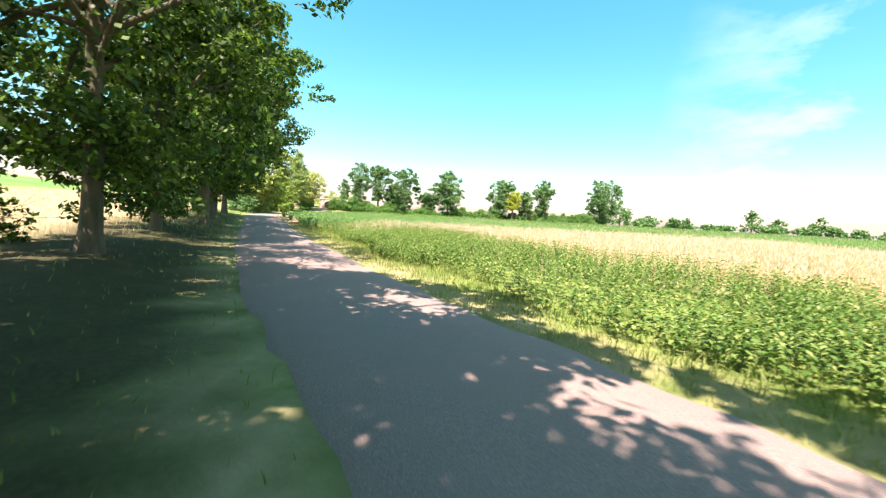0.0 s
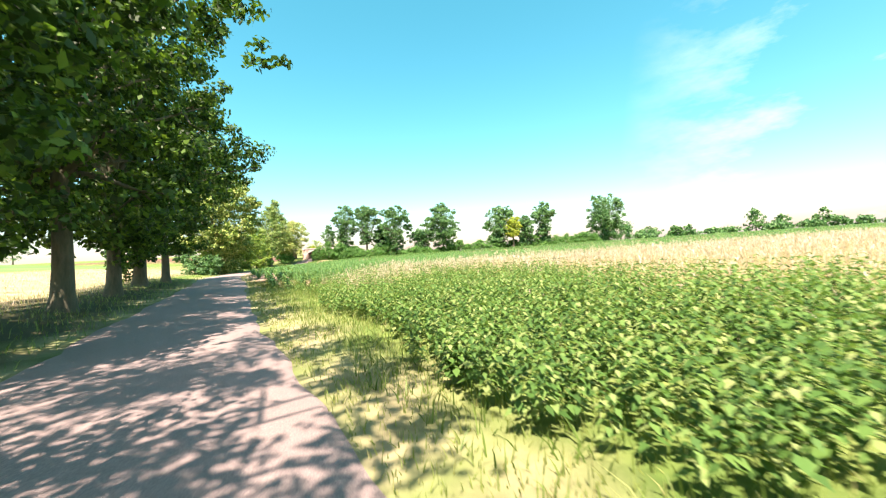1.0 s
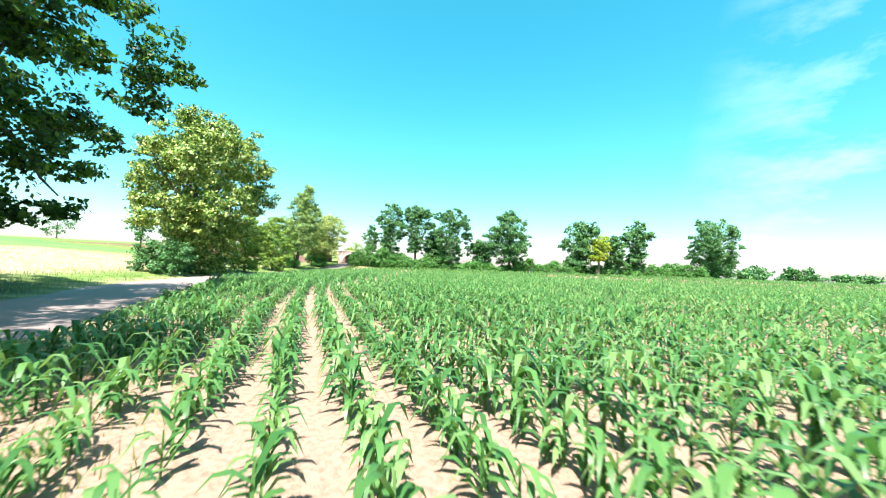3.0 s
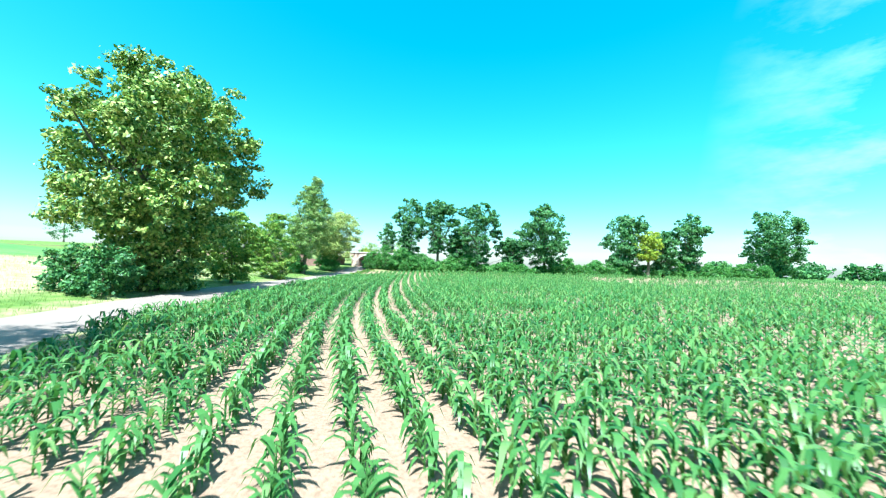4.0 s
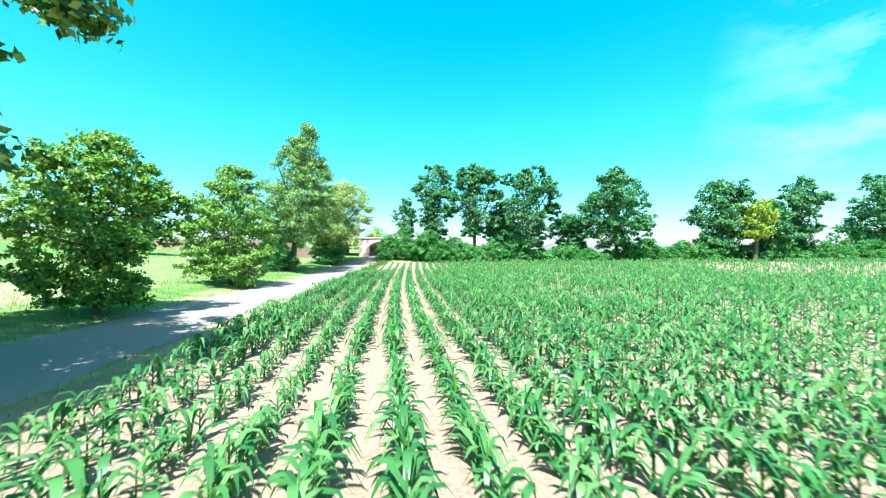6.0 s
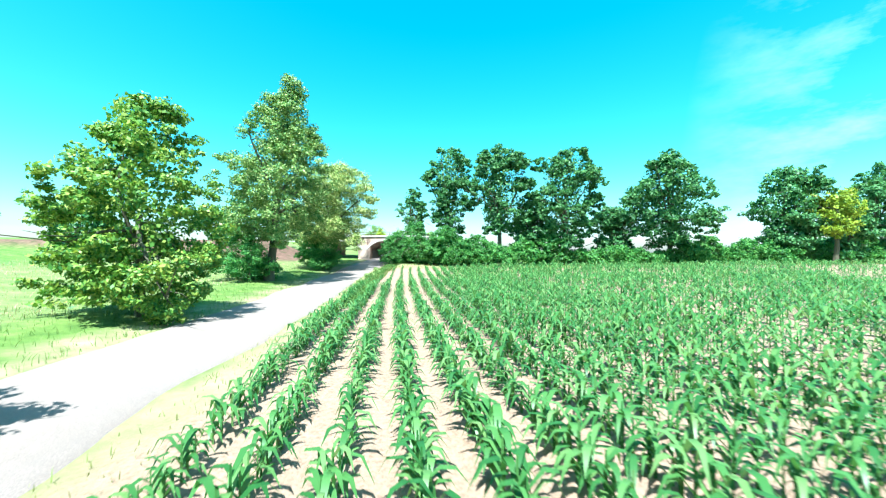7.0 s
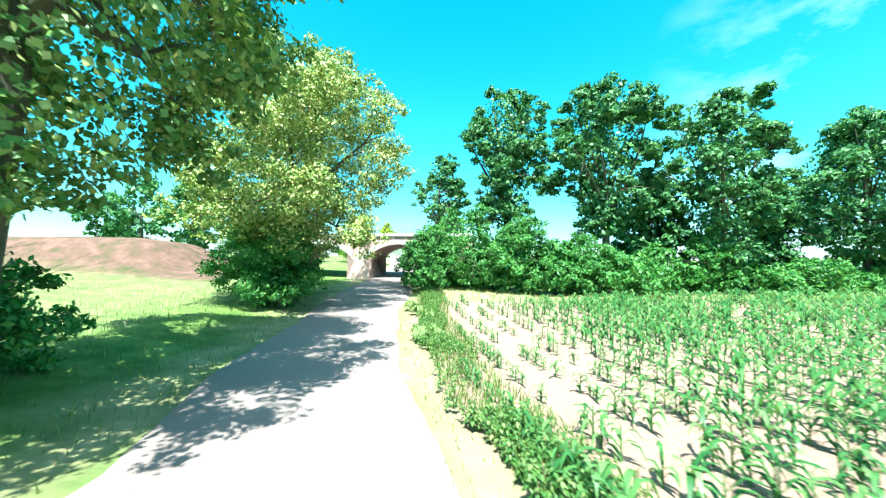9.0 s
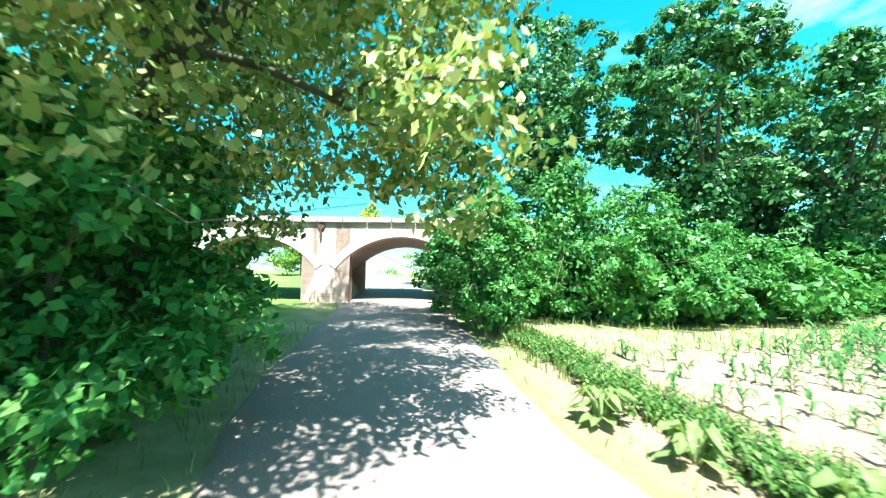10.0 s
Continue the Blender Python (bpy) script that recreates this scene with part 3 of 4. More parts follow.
avenue_tree(16, on(-22.5, 37.6), 14.5, 4.9, 1.7, 0.29, shift=(0.2, 0), label="last tree of the row, dark crown over a leaning trunk")
avenue_tree(17, on(-3.3, -2.6), 13.5, 5.6, 3.4, 0.28, 32000, 0.27, shift=(0.2, 0))
avenue_tree(18, on(0.9, -8.4), 13.5, 5.8, 3.4, 0.3, 24000, 0.36, shift=(0.2, 0))
# unseen tree added behind the start so the left verge falls in shade
avenue_tree(19, on(-8.2, -4.6), 13.0, 5.4, 2.0, 0.28, 20000, 0.4)


def sapling(seed, at, h, spread, label, mat, leaves=2500, leaf=0.13):
    return tree("shrub", at, h, spread, 0.0, mat, label, seed, leaves=leaves, leaf=leaf, trunk=0.04, count=26, lobe=0.34, limbs=6, profile=SKIRT, category="shrub", inner=0.05)


tree("chestnut_tree", on(-29.2, 57.0), 13.4, 5.3, 0.1, M_LEAF_CHESTNUT, "big round chestnut tree with yellow-green leaves reaching the ground", 21,
     leaves=64000, leaf=0.225, trunk=0.42, count=210, lobe=0.18, limbs=7, inner=0.16, profile=MUSHROOM, uneven=0.03, shift=(0.9, 0))
sapling(70, on(-27.9, 53.2), 2.7, 1.5, "dark elder bush under the chestnut tree", M_LEAF_FIELD, 5000, 0.16)
sapling(71, on(-29.6, 53.4), 2.4, 1.6, "dark elder bush under the chestnut tree", M_LEAF_FIELD, 4000, 0.16)
sapling(72, on(-25.0, 37.0), 1.7, 0.6, "small young shrub beside a lane tree", M_LEAF_AVENUE, 1200, 0.13)
sapling(73, on(-10.4, 6.2), 1.4, 0.9, "low shrub in the grass beside a trunk", M_LEAF_AVENUE, 1500, 0.12)
sapling(74, on(-12.4, 15.0), 2.0, 1.2, "leafy shrub between the lane trees", M_LEAF_AVENUE, 2500, 0.13)
tree("lime_tree", on(-30.5, 66.3), 6.1, 2.55, 0.0, M_LEAF_LIME, "bushy young lime tree with sunlit yellow-green top", 22,
     leaves=26000, leaf=0.15, trunk=0.14, count=100, lobe=0.2, limbs=9, inner=0.12, profile=VASE)
tree("lime_tree", on(-32.9, 76.5), 7.7, 2.7, 0.0, M_LEAF_LIME, "bushy young lime tree, leafy down to the dry grass", 25,
     leaves=34000, leaf=0.14, trunk=0.15, count=120, lobe=0.2, limbs=9, inner=0.12, profile=SKIRT, uneven=0.08)
tree("maple_tree", on(-36.3, 90.5), 14.6, 4.1, 2.2, M_LEAF_PALE, "tall maple with pale green leaves and low hanging branches", 23,
     leaves=66000, leaf=0.14, trunk=0.3, count=150, lobe=0.19, limbs=12, inner=0.16, profile=TAPER, uneven=0.12, shift=(1.4, 0.9))
tree("maple_tree", on(-36.6, 101.6), 11.0, 4.9, 1.9, M_LEAF_PALE_YELLOW, "maple with sunlit yellow-green crown beside the bridge", 24,
     leaves=82000, leaf=0.12, trunk=0.26, count=140, lobe=0.19, limbs=14, inner=0.2, profile=BUSHY, uneven=0.12, shift=(0.9, 0.8))
for k, (bx, by, bh, br) in enumerate(((-36.1, 100.3, 3.4, 1.6), (-37.3, 100.9, 3.6, 1.7), (-36.0, 102.0, 3.5, 1.35), (-37.9, 103.2, 4.2, 1.8), (-38.6, 105.2, 2.6, 1.3), (-36.7, 89.0, 2.8, 1.5), (-38.3, 90.2, 3.2, 1.9), (-37.6, 91.8, 2.4, 1.5))):
    sapling(80 + k, on(bx, by), bh, br, "dense dark green shrub under the maples", M_LEAF_HEDGE, 9000, 0.115)

# ---- trees and hedge behind the field ----
FIELD = "trees behind the maize field"


def field_tree(seed, at, h, spread, clear, mat=None, leaves=14000, leaf=0.38, lobe=0.28, count=60, squash=1.0, label="", trunk=0.3, profile=CLOUD, uneven=0.22):
    return tree("tree", at, h, spread, clear, mat or M_LEAF_FIELD, label or "tall dark green tree standing in the hedge", seed, leaves=leaves, leaf=leaf,
                trunk=trunk, count=count, lobe=lobe, limbs=13, group=FIELD, squash=squash, inner=0.14, profile=profile, uneven=uneven)


field_tree(31, on(-25.0, 113.5), 14.9, 3.0, 2.2, lobe=0.26, profile=CLOUD, uneven=0.16, leaves=22000, leaf=0.24, count=80)
field_tree(32, on(-18.9, 111.2), 14.0, 3.9, 3.6, lobe=0.2, uneven=0.3, profile=CLOUD, leaves=24000, leaf=0.27, count=80)
field_tree(33, on(-11.2, 110.8), 13.6, 4.4, 1.6, lobe=0.18, profile=CLOUD, leaves=23000, leaf=0.3, count=95)
field_tree(34, on(1.9, 113.5), 13.6, 5.9, 1.6, lobe=0.2, profile=VASE, leaves=22000, leaf=0.33, count=70, label="broad oak with open crown above the hedge")
field_tree(35, on(18.2, 117.0), 12.7, 4.6, 1.0, leaves=16000, label="field tree with a yellowing crown above the hedge")
field_tree(36, on(21.8, 114.6), 9.5, 2.5, 3.0, M_LEAF_YELLOW, leaves=6000, leaf=0.3, label="small tree with bright yellow leaves in the hedge", lobe=0.3)
field_tree(37, on(32.6, 121.0), 13.4, 3.7, 0.8)
field_tree(38, on(56.5, 131.5), 16.4, 6.6, 0.4, leaves=24000, lobe=0.2, count=120, label="lone round tree at the field's edge", trunk=0.4, profile=DOME, uneven=0.1)
field_tree(39, on(-29.8, 114.5), 8.9, 1.9, 0.8, leaves=8000, leaf=0.24)
field_tree(40, on(-15.0, 113.2), 9.2, 3.2, 0.4, leaves=9000)
field_tree(41, on(-4.4, 114.6), 7.2, 3.2, 0.4, leaves=8000)
field_tree(42, on(26.2, 118.0), 9.8, 3.2, 0.4, leaves=8000)


def hedge_bush(seed, at, h, spread, mat=None, leaves=4500, leaf=0.26, label="dense leafy green hedge bush behind the field", squash=0.85):
    return tree("hedge_bush", at, h, spread, 0.0, mat or M_LEAF_HEDGE, label, seed, leaves=leaves, leaf=leaf, trunk=0.08, count=44, lobe=0.26, limbs=5,
                profile=SKIRT, group="hedge behind the field", category="bush", inner=0.12, squash=squash)


hedge_rng = np.random.default_rng(77)
hedge_x = -29.0
hedge_n = 0
while hedge_x < 48:
    r = hedge_rng.uniform(1.9, 3.1)
    hedge_x += r * 0.9
    hedge_bush(100 + hedge_n, on(hedge_x, float(field_back(hedge_x)) + 4.0 + hedge_rng.uniform(-0.7, 1.2)), hedge_rng.uniform(1.7, 4.4) * (1.1 if hedge_x < -20 else 0.95), r)
    hedge_x += r * 0.4
    hedge_n += 1
hedge_bush(97, on(-30.5, 107.0), 3.7, 1.8, leaves=14000, leaf=0.12)
hedge_bush(98, on(-28.2, 107.0), 4.7, 2.3, leaves=12000, leaf=0.15)
hedge_bush(99, on(-25.2, 108.0), 4.9, 2.6, leaves=12000, leaf=0.16)
hedge_bush(94, on(-30.9, 104.9), 3.0, 1.2, leaves=7000, leaf=0.11)
hedge_bush(96, on(-29.4, 109.6), 4.6, 1.9, leaves=6000, leaf=0.2)
hedge_bush(95, on(-21.4, 108.2), 3.8, 2.4, leaves=12000, leaf=0.15)

# far hedges and trees
far_rng = np.random.default_rng(9)
for k in range(34):
    fx = 62 + k * 7.5 + far_rng.uniform(-2, 2)
    fy = 168 - 0.12 * (fx - 62) + far_rng.uniform(-4, 4)
    big = far_rng.uniform() < 0.3
    tree("far_tree" if big else "far_bush", on(fx, fy), far_rng.uniform(7, 12) if big else far_rng.uniform(3.0, 6), far_rng.uniform(3.4, 5.5), 0.0 if not big else 0.6, M_LEAF_FIELD,
         "distant dark green tree on the horizon" if big else "distant hedge bush on the horizon", 300 + k, leaves=1100, leaf=0.8, trunk=0.25, count=24, lobe=0.34, limbs=4, profile=SKIRT,
         group="far hedge", category="tree" if big else "bush", inner=0.08)
for k, (fx, fy, h) in enumerate(((-175, 171, 14), (-62, 128, 9), (-70, 133, 8), (-54, 124, 8), (-88, 128, 13), (-110, 140, 9), (-47, 120, 7), (-43.5, 122, 6), (-175, 60, 9), (-165, 75, 7), (-190, 40, 8), (-60, 99, 6.5))):
    tree("far_tree", on(fx, fy), h, h * 0.42, 0.5, M_LEAF_FIELD, "distant broad-leaved tree behind the meadow", 360 + k, leaves=2200, leaf=0.5, trunk=0.25, count=34, lobe=0.28, limbs=5,
         group="far trees", profile=OVAL, inner=0.08)
for k, (bx, by, bh, br) in enumerate(((-35.6, 121.5, 2.6, 1.5), (-38.3, 125.5, 2.8, 2.0), (-28.6, 127.0, 3.6, 2.4), (-44.0, 150.0, 4.6, 3.4), (-37.0, 156.0, 5.0, 3.6), (-30.0, 152.0, 4.2, 3.2), (-33.6, 112.2, 1.3, 0.9))):
    if k < 6:
        sapling(90 + k, on(bx, by), bh, br, "sunlit green bush beyond the bridge", M_LEAF_LIME, 4000, 0.17)
    else:
        sapling(90 + k, (bx, by, 3.31), bh, br, "yellowish bush growing on the bridge deck", M_LEAF_YELLOW, 1500, 0.13)


# ---- maize ----
def corn_leaves(rng, n, base, size, leaves, seg, broad=1.0):
    """Arching strap leaves from a stalk, for n plants at once."""
    out_v, out_q, at = [], [], 0
    turn0 = rng.uniform(0, np.pi, n)
    for k in range(leaves):
        a = turn0 + k * np.pi + rng.normal(0, 0.5, n)
        lift = 0.12 + 0.75 * k / leaves
        ln = size * rng.uniform(0.55, 0.95, n) * (1.0 - 0.3 * abs(k / leaves - 0.5))
        wd = size * rng.uniform(0.043, 0.066, n) * broad
        up = rng.uniform(0.8, 1.5, n)
        dx, dy = np.cos(a), np.sin(a)
        rows = []
        for s in range(seg + 1):
            u = s / seg
            r = ln * u * (0.72 - 0.1 * u)
            h = size * lift * 0.75 + ln * (up * u - 1.05 * u * u * up)
            w = wd * (0.55 + 1.6 * u - 2.1 * u * u) if s < seg else wd * 0.04
            c = base + np.stack([dx * r, dy * r, h], -1)
            sd = np.stack([-dy * w, dx * w, np.zeros(n)], -1)
            rows += [c - sd, c + sd]
        v = np.stack(rows, 1)
        m = v.shape[1]
        off = at + np.arange(n)[:, None] * m
        q = np.concatenate([off + np.array([[2 * s, 2 * s + 1, 2 * s + 3, 2 * s + 2]]) for s in range(seg)], 0)
        out_v.append(v.reshape(-1, 3))
        out_q.append(q)
        at += n * m
    # stalk
    hs = size * 0.7
    w = size * 0.028
    z = np.zeros(n)
    v = np.stack([base + np.stack([-w, z, z - 0.02], -1), base + np.stack([w, z, z - 0.02], -1), base + np.stack([w * 0.4, z, hs], -1), base + np.stack([-w * 0.4, z, hs], -1)], 1)
    out_v.append(v.reshape(-1, 3))
    out_q.append(at + np.arange(4 * n).reshape(-1, 4))
    return np.concatenate(out_v), np.concatenate(out_q)


def in_field(x, y):
    return (y > field_front(x)) & (y < field_back(x)) & (side(x, y) > 2.75 - 0.65 * step(72, 80, y) + 1.3 * step(91, 96, y))


PATH_Y = np.array([22, 37, 46, 52, 65, 75, 86, 97.0])
PATH_X = np.array([-5.0, -9.8, -13.9, -16.8, -22.2, -26.4, -30.4, -33.7])


def maize_kinds(count):
    """A few grown plants of unit size, each a stalk and its leaves."""
    rng = np.random.default_rng(43)
    kinds = []
    for _ in range(count):
        v, q = corn_leaves(rng, 1, np.zeros((1, 3)), np.ones(1), 7, 4)
        each = 10
        leaves = [leaf_data("leaf", v[k * each:(k + 1) * each], q[k * 4:(k + 1) * 4] - k * each) for k in range(7)]
        h = 0.7
        ring = tube([(0, 0, -0.04), (0.004, 0.003, h * 0.5), (0, 0, h)], [0.026, 0.02, 0.008], 6)
        kinds.append((leaf_data("stalk", *ring), leaves))
    return kinds


def leaf_data(name, verts, quads):
    me = bpy.data.meshes.new(name)
    me.from_pydata([tuple(p) for p in np.asarray(verts, float)], [], [tuple(int(i) for i in f) for f in quads])
    me.materials.append(M_CORN)
    return me


def maize_plant(kind, at, size, turn):
    ob = new("maize_plant")
    ob.location, ob.rotation_euler, ob.scale = at, (0, 0, turn), (size, size, size)
    new("stalk", kind[0]).parent = ob
    for me in kind[1]:
        new("leaf", me).parent = ob
    return tagged(ob, "knee-high green maize plant with arching leaves in sandy soil", "maize", "single maize plants")


def build_maize():
    rng = np.random.default_rng(41)
    kinds = maize_kinds(14)
    rows = np.arange(-16.7075 - 0.785 * 18, 150, 0.785)
    for number, c in enumerate(rows):
        y = np.arange(22, 140, 0.165)
        x = row_x(c, y)
        keep = in_field(x, y)
        y = y[keep]
        if len(y) < 12:
            continue
        off = row_x(c, y) - np.interp(y, PATH_Y, PATH_X)
        near = np.abs(off) < 7
        sparse = rng.uniform(size=len(y))
        x = row_x(c, y)
        # thin, stunted plants at the corner before the bridge
        poor = step(84, 94, y) * (1 - step(-29.0, -23, x)) + 0.35 * (wave(x * 0.5, y * 0.5) > 0.55)
        keep = sparse > np.clip(poor * 0.55, 0, 0.9)
        keep &= near | (np.abs(off) < 13) | (sparse > 0.55)
        keep &= (np.abs(off) < 40) | (sparse > 0.82)
        for close in (True, False):
            sel = keep & (near == close)
            if sel.sum() < 3:
                continue
            n = int(sel.sum())
            yy = y[sel] + rng.normal(0, 0.04, n)
            xx = row_x(c, yy) + rng.normal(0, 0.035, n)
            zz = height(xx, yy)
            single = (yy > 39.5) & (yy < 55.5) & (np.abs(off[sel]) < 1.25)
            size = rng.uniform(0.54, 0.84, n) * (1 - 0.45 * np.clip(poor[sel], 0, 1)) * np.where(np.abs(off[sel]) > 13, 1.2, 1.0)
            for k in np.nonzero(single)[0]:
                maize_plant(kinds[int(rng.integers(14))], (xx[k], yy[k], zz[k]), size[k], rng.uniform(0, 6.28))
            xx, yy, zz, size = xx[~single], yy[~single], zz[~single], size[~single]
            n = len(xx)
            v, q = corn_leaves(rng, n, np.stack([xx, yy, zz], -1), size, 7 if close else 5, 3 if close else 2, 1.0 if close else 1.25)
            ob = link_mesh("maize_row", v, [q], M_CORN)
            tagged(ob, "row of knee-high green maize plants in sandy soil", "maize", "maize rows", "stuff")


build_maize()


# ---- grass, nettles ----
def blades(rng, x, y, h, w, lean=0.35, bend=True):
    n = len(x)
    z = height(x, y) - 0.02
    a = rng.uniform(0, 2 * np.pi, n)
    b = rng.uniform(0, 2 * np.pi, n)
    l = np.abs(rng.normal(0, lean, n)) * h
    base = np.stack([x, y, z], -1)
    s = np.stack([np.cos(a) * w, np.sin(a) * w, np.zeros(n)], -1)
    d = np.stack([np.cos(b) * l, np.sin(b) * l, np.zeros(n)], -1)
    up = np.stack([np.zeros(n), np.zeros(n), h], -1)
    v = np.stack([base - s, base + s, base + d * 0.35 + up * 0.55 + s * 0.7, base + d * 0.35 + up * 0.55 - s * 0.7, base + d + up * 0.97], 1)
    o = np.arange(n)[:, None] * 5
    return v.reshape(-1, 3), o + np.array([[0, 1, 2, 3]]), o + np.array([[3, 2, 4]])


def grass(name, label, rng, x, y, h, w, mat, lean=0.35):
    v, q, t3 = blades(rng, x, y, h, w, lean)
    return tagged(link_mesh(name, v, [q, t3], mat), label, "grass", kind="stuff")


def strew(rng, n, x0, x1, y0, y1, test):
    x, y = rng.uniform(x0, x1, n), rng.uniform(y0, y1, n)
    k = test(x, y)
    return x[k], y[k]


def build_grass():
    rng = np.random.default_rng(51)
    # right-hand verge from the first bend up to the field
    x, y = strew(rng, 230000, -16, 10, -3, 34, lambda x, y: (side(x, y) > 1.75) & (side(x, y) < 5.0) & (rng.uniform(size=len(x)) < 1.25 - 0.2 * side(x, y)))
    grass("verge_grass", "short yellow-green grass on the lane's verge", rng, x, y, rng.uniform(0.05, 0.17, len(x)) * (0.6 + 0.2 * np.clip(side(x, y) - 1.5, 0, 3)), 0.006, M_GRASS, 0.6)
    x, y = strew(rng, 90000, -16, 10, -3, 30, lambda x, y: (side(x, y) > 2.35 + 0.2 * wave(x * 2, y * 2)) & (side(x, y) < 4.2))
    grass("verge_grass", "lush green grass beside the nettles", rng, x, y, rng.uniform(0.08, 0.26, len(x)), 0.008, M_GRASS_GREEN, 0.6)
    # tall pale grass before the maize
    def tall(x, y):
        d = side(x, y)
        e = y - field_front(x)
        return (d > 5.0) & (e < 0.4) & (e > -26) & (rng.uniform(size=len(x)) < np.where(e > -7.5 + wave(x * 0.5, y * 0.5), 0.95, np.where(d > 8.5, 0.55, 0.06)) * (1 - 0.8 * (1 - step(5.0, 8.5, d)) * step(-4, -1, e)))
    x, y = strew(rng, 210000, -14, 34, 3, 36, tall)
    tall_h = rng.uniform(0.5, 0.98, len(x)) * (0.55 + 0.45 * step(4.5, 8.5, side(x, y)))
    grass("tall_grass", "tall pale seeding grass in a strip before the maize", rng, x, y, tall_h, 0.006, M_STRAW, 0.3)
    # feathery seed heads
    pick = rng.uniform(size=len(x)) < 0.6
    px, py, ph = x[pick], y[pick], tall_h[pick]
    n = len(px)
    c = np.stack([px, py, height(px, py) + ph * rng.uniform(0.85, 1.08, n)], -1) + rng.normal(0, 0.05, (n, 3))
    ln, wd, an = rng.uniform(0.08, 0.2, n)[:, None], rng.uniform(0.006, 0.014, n)[:, None], rng.uniform(0, 6.28, n)
    along = np.stack([rng.normal(0, 0.4, n), rng.normal(0, 0.4, n), np.ones(n)], -1)
    across = np.stack([np.cos(an), np.sin(an), np.zeros(n)], -1)
    v = np.stack([c - along * ln * 0.5, c + across * wd, c + along * ln * 0.5, c - across * wd], 1).reshape(-1, 3)
    q = np.arange(4 * n).reshape(-1, 4)
    tagged(link_mesh("seed_heads", v, [q], M_SEED), "feathery pale pink seed heads of tall grass", "grass", kind="stuff")
    x, y = strew(rng, 60000, -14, 30, 8, 34, lambda x, y: (side(x, y) > 3.6) & (y - field_front(x) < -0.6) & (y - field_front(x) > -9))
    grass("tall_grass", "green undergrowth among tall pale grass", rng, x, y, rng.uniform(0.2, 0.5, len(x)), 0.01, M_GRASS_GREEN, 0.6)
    # left-hand verge under the trees and along the lane
    x, y = strew(rng, 170000, -48, 4, -6, 106, lambda x, y: (side(x, y) < -1.75) & (side(x, y) > -9.0) & (rng.uniform(size=len(x)) < (1.15 + 0.12 * side(x, y)) * (0.35 + 0.65 * step(8, 18, y))))
    grass("verge_grass", "rough green grass under the lane's trees", rng, x, y, rng.uniform(0.08, 0.26, len(x)) * (0.6 + 0.4 * step(10, 16, y)), 0.008, M_GRASS_GREEN, 0.5)
    x, y = strew(rng, 70000, -64, -10, -4, 106, lambda x, y: (side(x, y) < -5) & (side(x, y) > -24))
    grass("meadow_grass", "dry pale meadow grass beyond the trees", rng, x, y, rng.uniform(0.1, 0.32, len(x)), 0.01, M_STRAW, 0.5)
    x, y = strew(rng, 60000, -36, -26, 80, 106, lambda x, y: (np.abs(side(x, y) - 2.9) < 0.55 + 0.2 * wave(x * 2, y)))
    grass("verge_grass", "green ribbon of grass along the sandy field corner", rng, x, y, rng.uniform(0.08, 0.3, len(x)), 0.009, M_GRASS_GREEN, 0.5)
    # thin strip between the lane and the maize, and before the hedge
    x, y = strew(rng, 90000, -40, -8, 28, 107, lambda x, y: (side(x, y) > 1.75) & (side(x, y) < 2.6 + 1.3 * step(90, 95, y)))
    grass("verge_grass", "dry trodden grass between lane and maize", rng, x, y, rng.uniform(0.04, 0.15, len(x)), 0.007, M_GRASS, 0.5)
    x, y = strew(rng, 50000, -33, 30, 97, 118, lambda x, y: (side(x, y) > 1.9) & (y > field_back(x) - 0.3) & (y < field_back(x) + 2.6))
    grass("verge_grass", "pale grass at the foot of the hedge", rng, x, y, rng.uniform(0.08, 0.32, len(x)), 0.009, M_GRASS, 0.4)


def build_nettles():
    """Thicket of nettles and brambles: stems with pairs of toothed leaves."""
    rng = np.random.default_rng(61)
    x, y = strew(rng, 44000, -14, 22, -4, 25, lambda x, y: (side(x, y) > 3.2 + 0.45 * wave(x, y)) & (side(x, y) < 9.5 + wave(x * 0.6, y * 0.6)) & (y - field_front(x) < -2.5) & (rng.uniform(size=len(x)) < (1.1 - 0.8 * step(-9.5, -5.5, y - field_front(x))) * (0.35 + 0.65 * (wave(x * 0.55 + 2, y * 0.5) > -0.35))))
    weeds(rng, x, y, 0.84, "nettles", "thick waist-high bank of nettles beside the lane", "nettles")
    # low weeds on the verge before the bridge
    x, y = strew(rng, 30000, -36, -27, 76, 106, lambda x, y: (np.abs(side(x, y) - 2.75 - 0.25 * wave(x, y * 1.3)) < 0.4) & (rng.uniform(size=len(x)) < 0.06 + 0.94 * (wave(x * 0.7, y * 0.9) > -0.15)))
    weeds(rng, x, y, 0.36, "weeds", "low leafy green weeds along the lane's edge", "weeds")


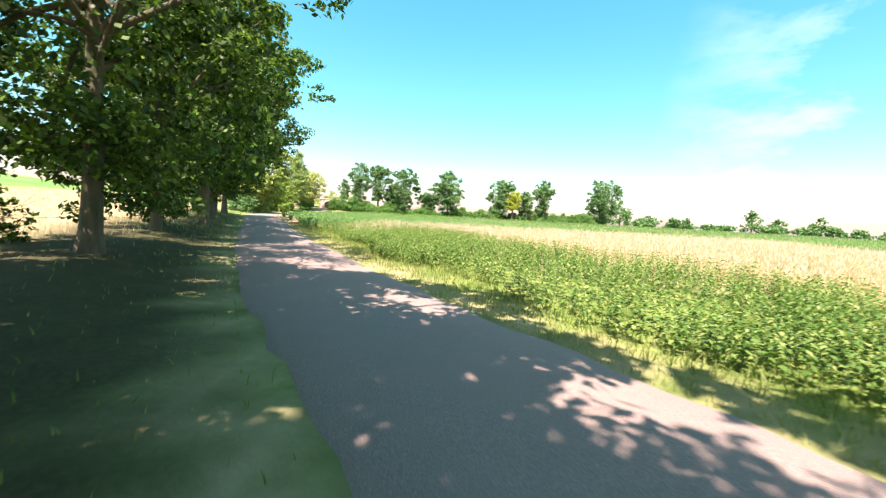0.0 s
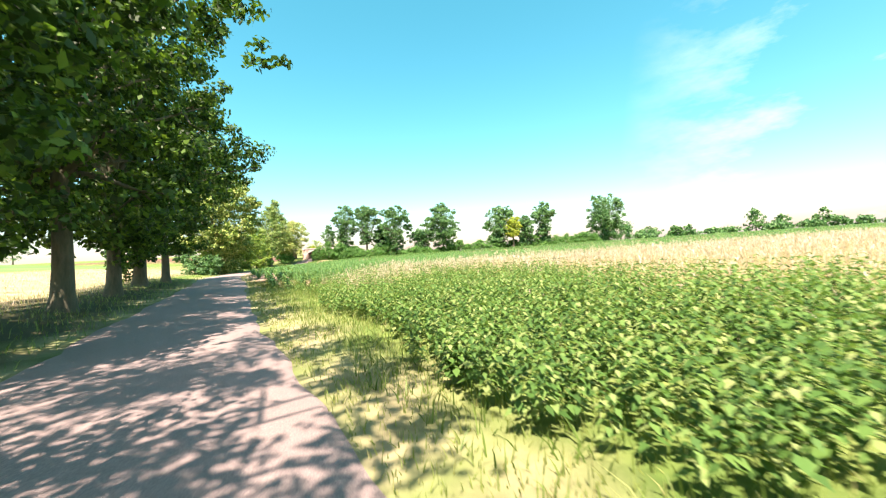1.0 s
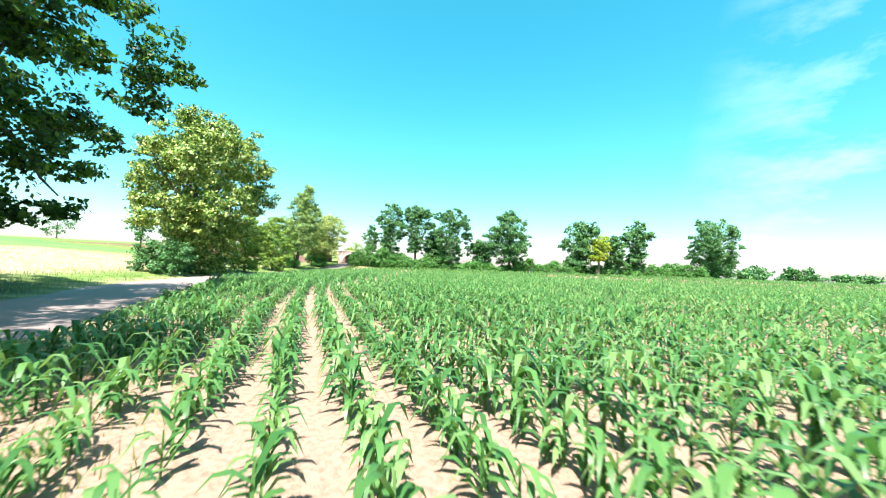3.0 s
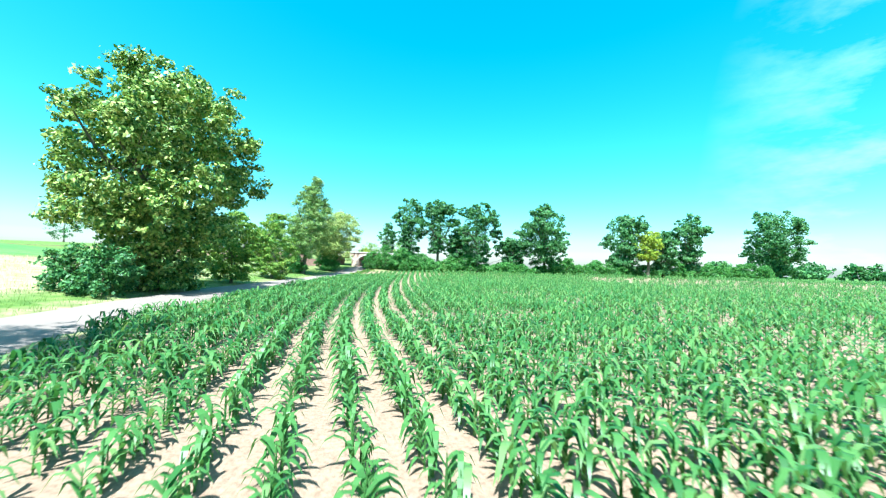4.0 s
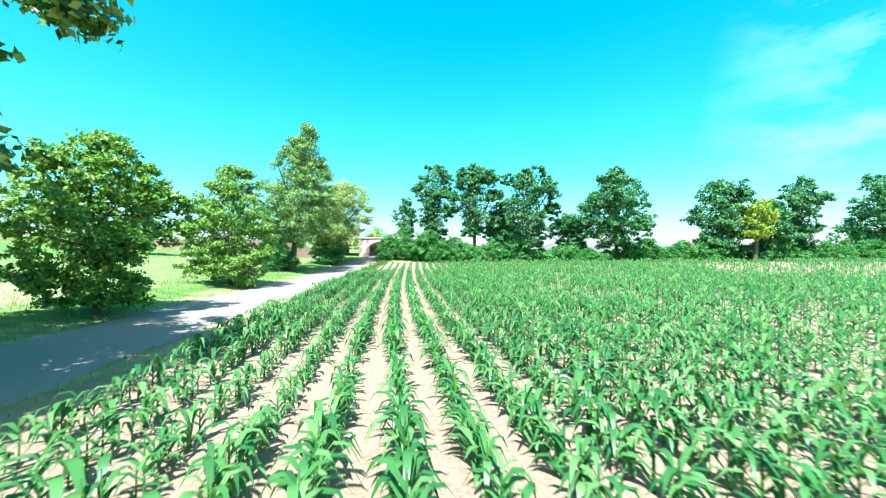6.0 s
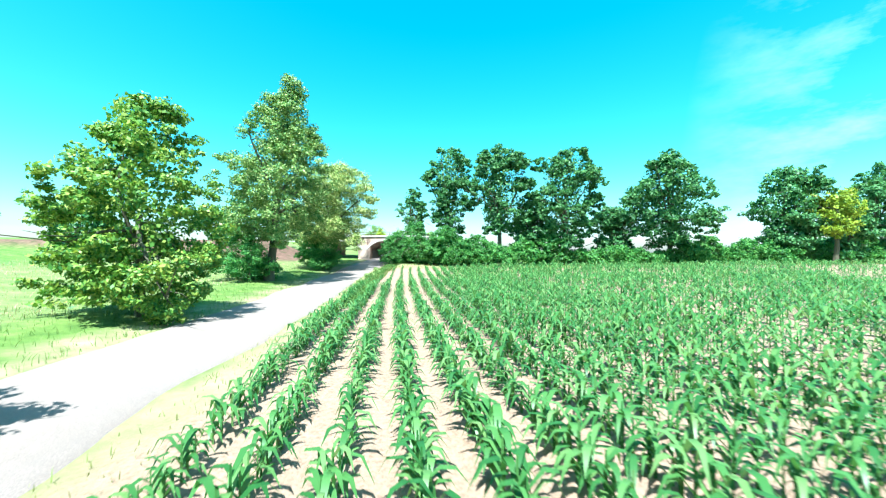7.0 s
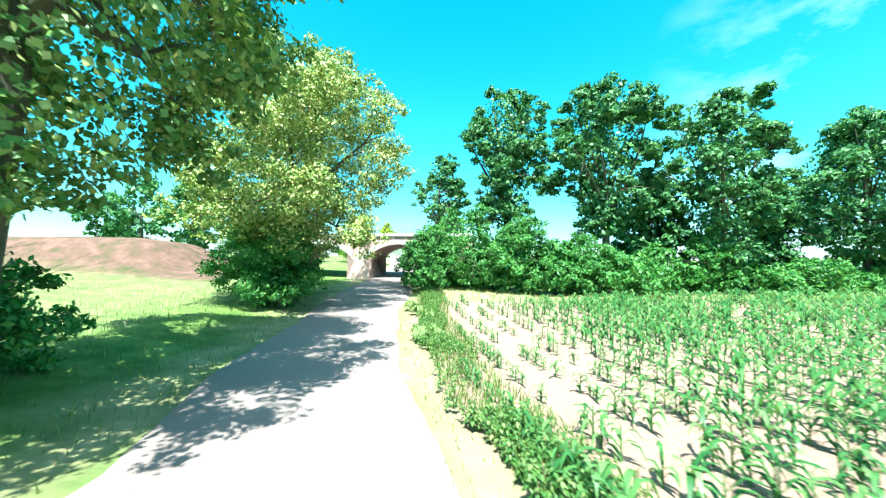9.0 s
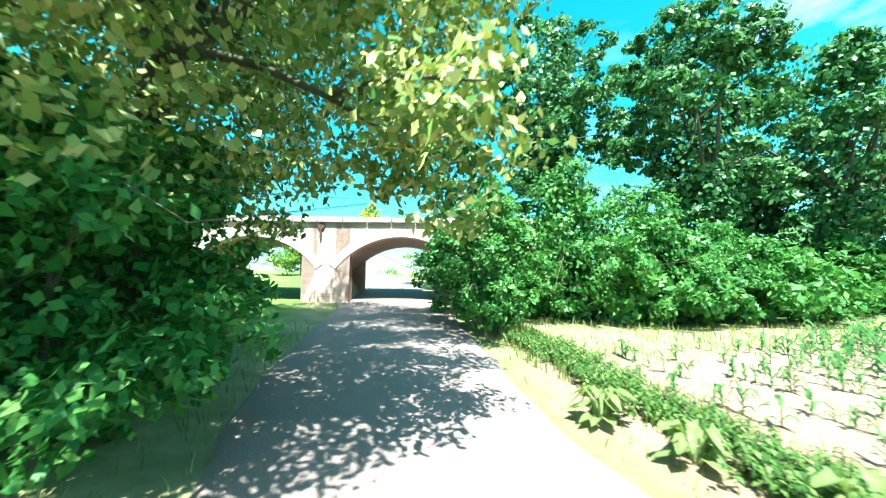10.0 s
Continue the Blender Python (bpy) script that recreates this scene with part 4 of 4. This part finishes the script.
def weeds(rng, x, y, tall, name, label, category):
    n = len(x)
    h = tall * rng.uniform(0.65, 1.15, n) * (0.75 + 0.25 * step(3.2, 5.0, side(x, y)))
    z = height(x, y)
    vs, qs, base = [], [], 0
    lean = rng.normal(0, 0.12, (n, 2))
    for k in range(7):
        u = 0.35 + 0.65 * k / 6
        c = np.stack([x + lean[:, 0] * u, y + lean[:, 1] * u, z + h * u], -1)
        for s in (0, 1):
            a = k * 1.57 + s * np.pi + rng.normal(0, 0.4, n)
            out = np.stack([np.cos(a), np.sin(a), np.full(n, -0.15)], -1)
            ln = rng.uniform(0.075, 0.15, n)[:, None] * (0.55 + 0.45 * min(1.0, tall)) * (1.25 - 0.6 * u)
            sd = np.stack([-np.sin(a), np.cos(a), np.zeros(n)], -1) * ln * 0.3
            v = np.stack([c, c + out * ln * 0.45 + sd, c + out * ln + [0, 0, -0.03], c + out * ln * 0.45 - sd], 1)
            vs.append(v.reshape(-1, 3))
            qs.append(base + np.arange(4 * n).reshape(-1, 4))
            base += 4 * n
    ob = link_mesh(name, np.concatenate(vs), [np.concatenate(qs)], M_LEAF_NETTLE)
    tagged(ob, label, category, kind="stuff")


build_grass()
build_nettles()


def burdock(seed, x, y, r):
    """A rosette of big soft leaves on short stalks."""
    rng = np.random.default_rng(seed)
    ob = new("burdock_plant")
    ob.location = on(x, y)
    for k in range(24):
        a, up = k * 2.4 + rng.uniform(-0.4, 0.4), rng.uniform(0.06, 0.36)
        ln = r * rng.uniform(0.55, 1.0)
        d = np.array([math.cos(a), math.sin(a), 0.0])
        sd = np.array([-math.sin(a), math.cos(a), 0.0])
        mid = d * ln * 0.45 + np.array([0, 0, up])
        tip = d * ln + np.array([0, 0, up * rng.uniform(0.25, 0.9)])
        w = ln * rng.uniform(0.14, 0.24)
        fold = np.array([0, 0, 0.035])
        verts = [d * 0.03, d * ln * 0.25 + np.array([0, 0, up * 0.75]), mid - sd * w + fold, mid, mid + sd * w + fold,
                 (mid + tip) / 2 - sd * w * 0.8 + fold * 0.6, (mid + tip) / 2, (mid + tip) / 2 + sd * w * 0.8 + fold * 0.6, tip]
        faces3 = [(1, 3, 2), (1, 4, 3), (5, 6, 8), (6, 7, 8), (0, 1, 2)]
        faces4 = [(2, 3, 6, 5), (3, 4, 7, 6)]
        link_mesh("leaf", np.array(verts), [np.array(faces4), np.array(faces3)], M_LEAF_NETTLE, ob)
    return tagged(ob, "low burdock plant with broad green leaves on the verge", "plant", "burdocks on the verge")


for k, (bx, by, br) in enumerate(((-31.2, 100.6, 0.42), (-30.9, 99.7, 0.4), (-30.7, 95.9, 0.42), (-30.3, 96.2, 0.3), (-30.5, 98.8, 0.34))):
    burdock(500 + k, bx, by, br)
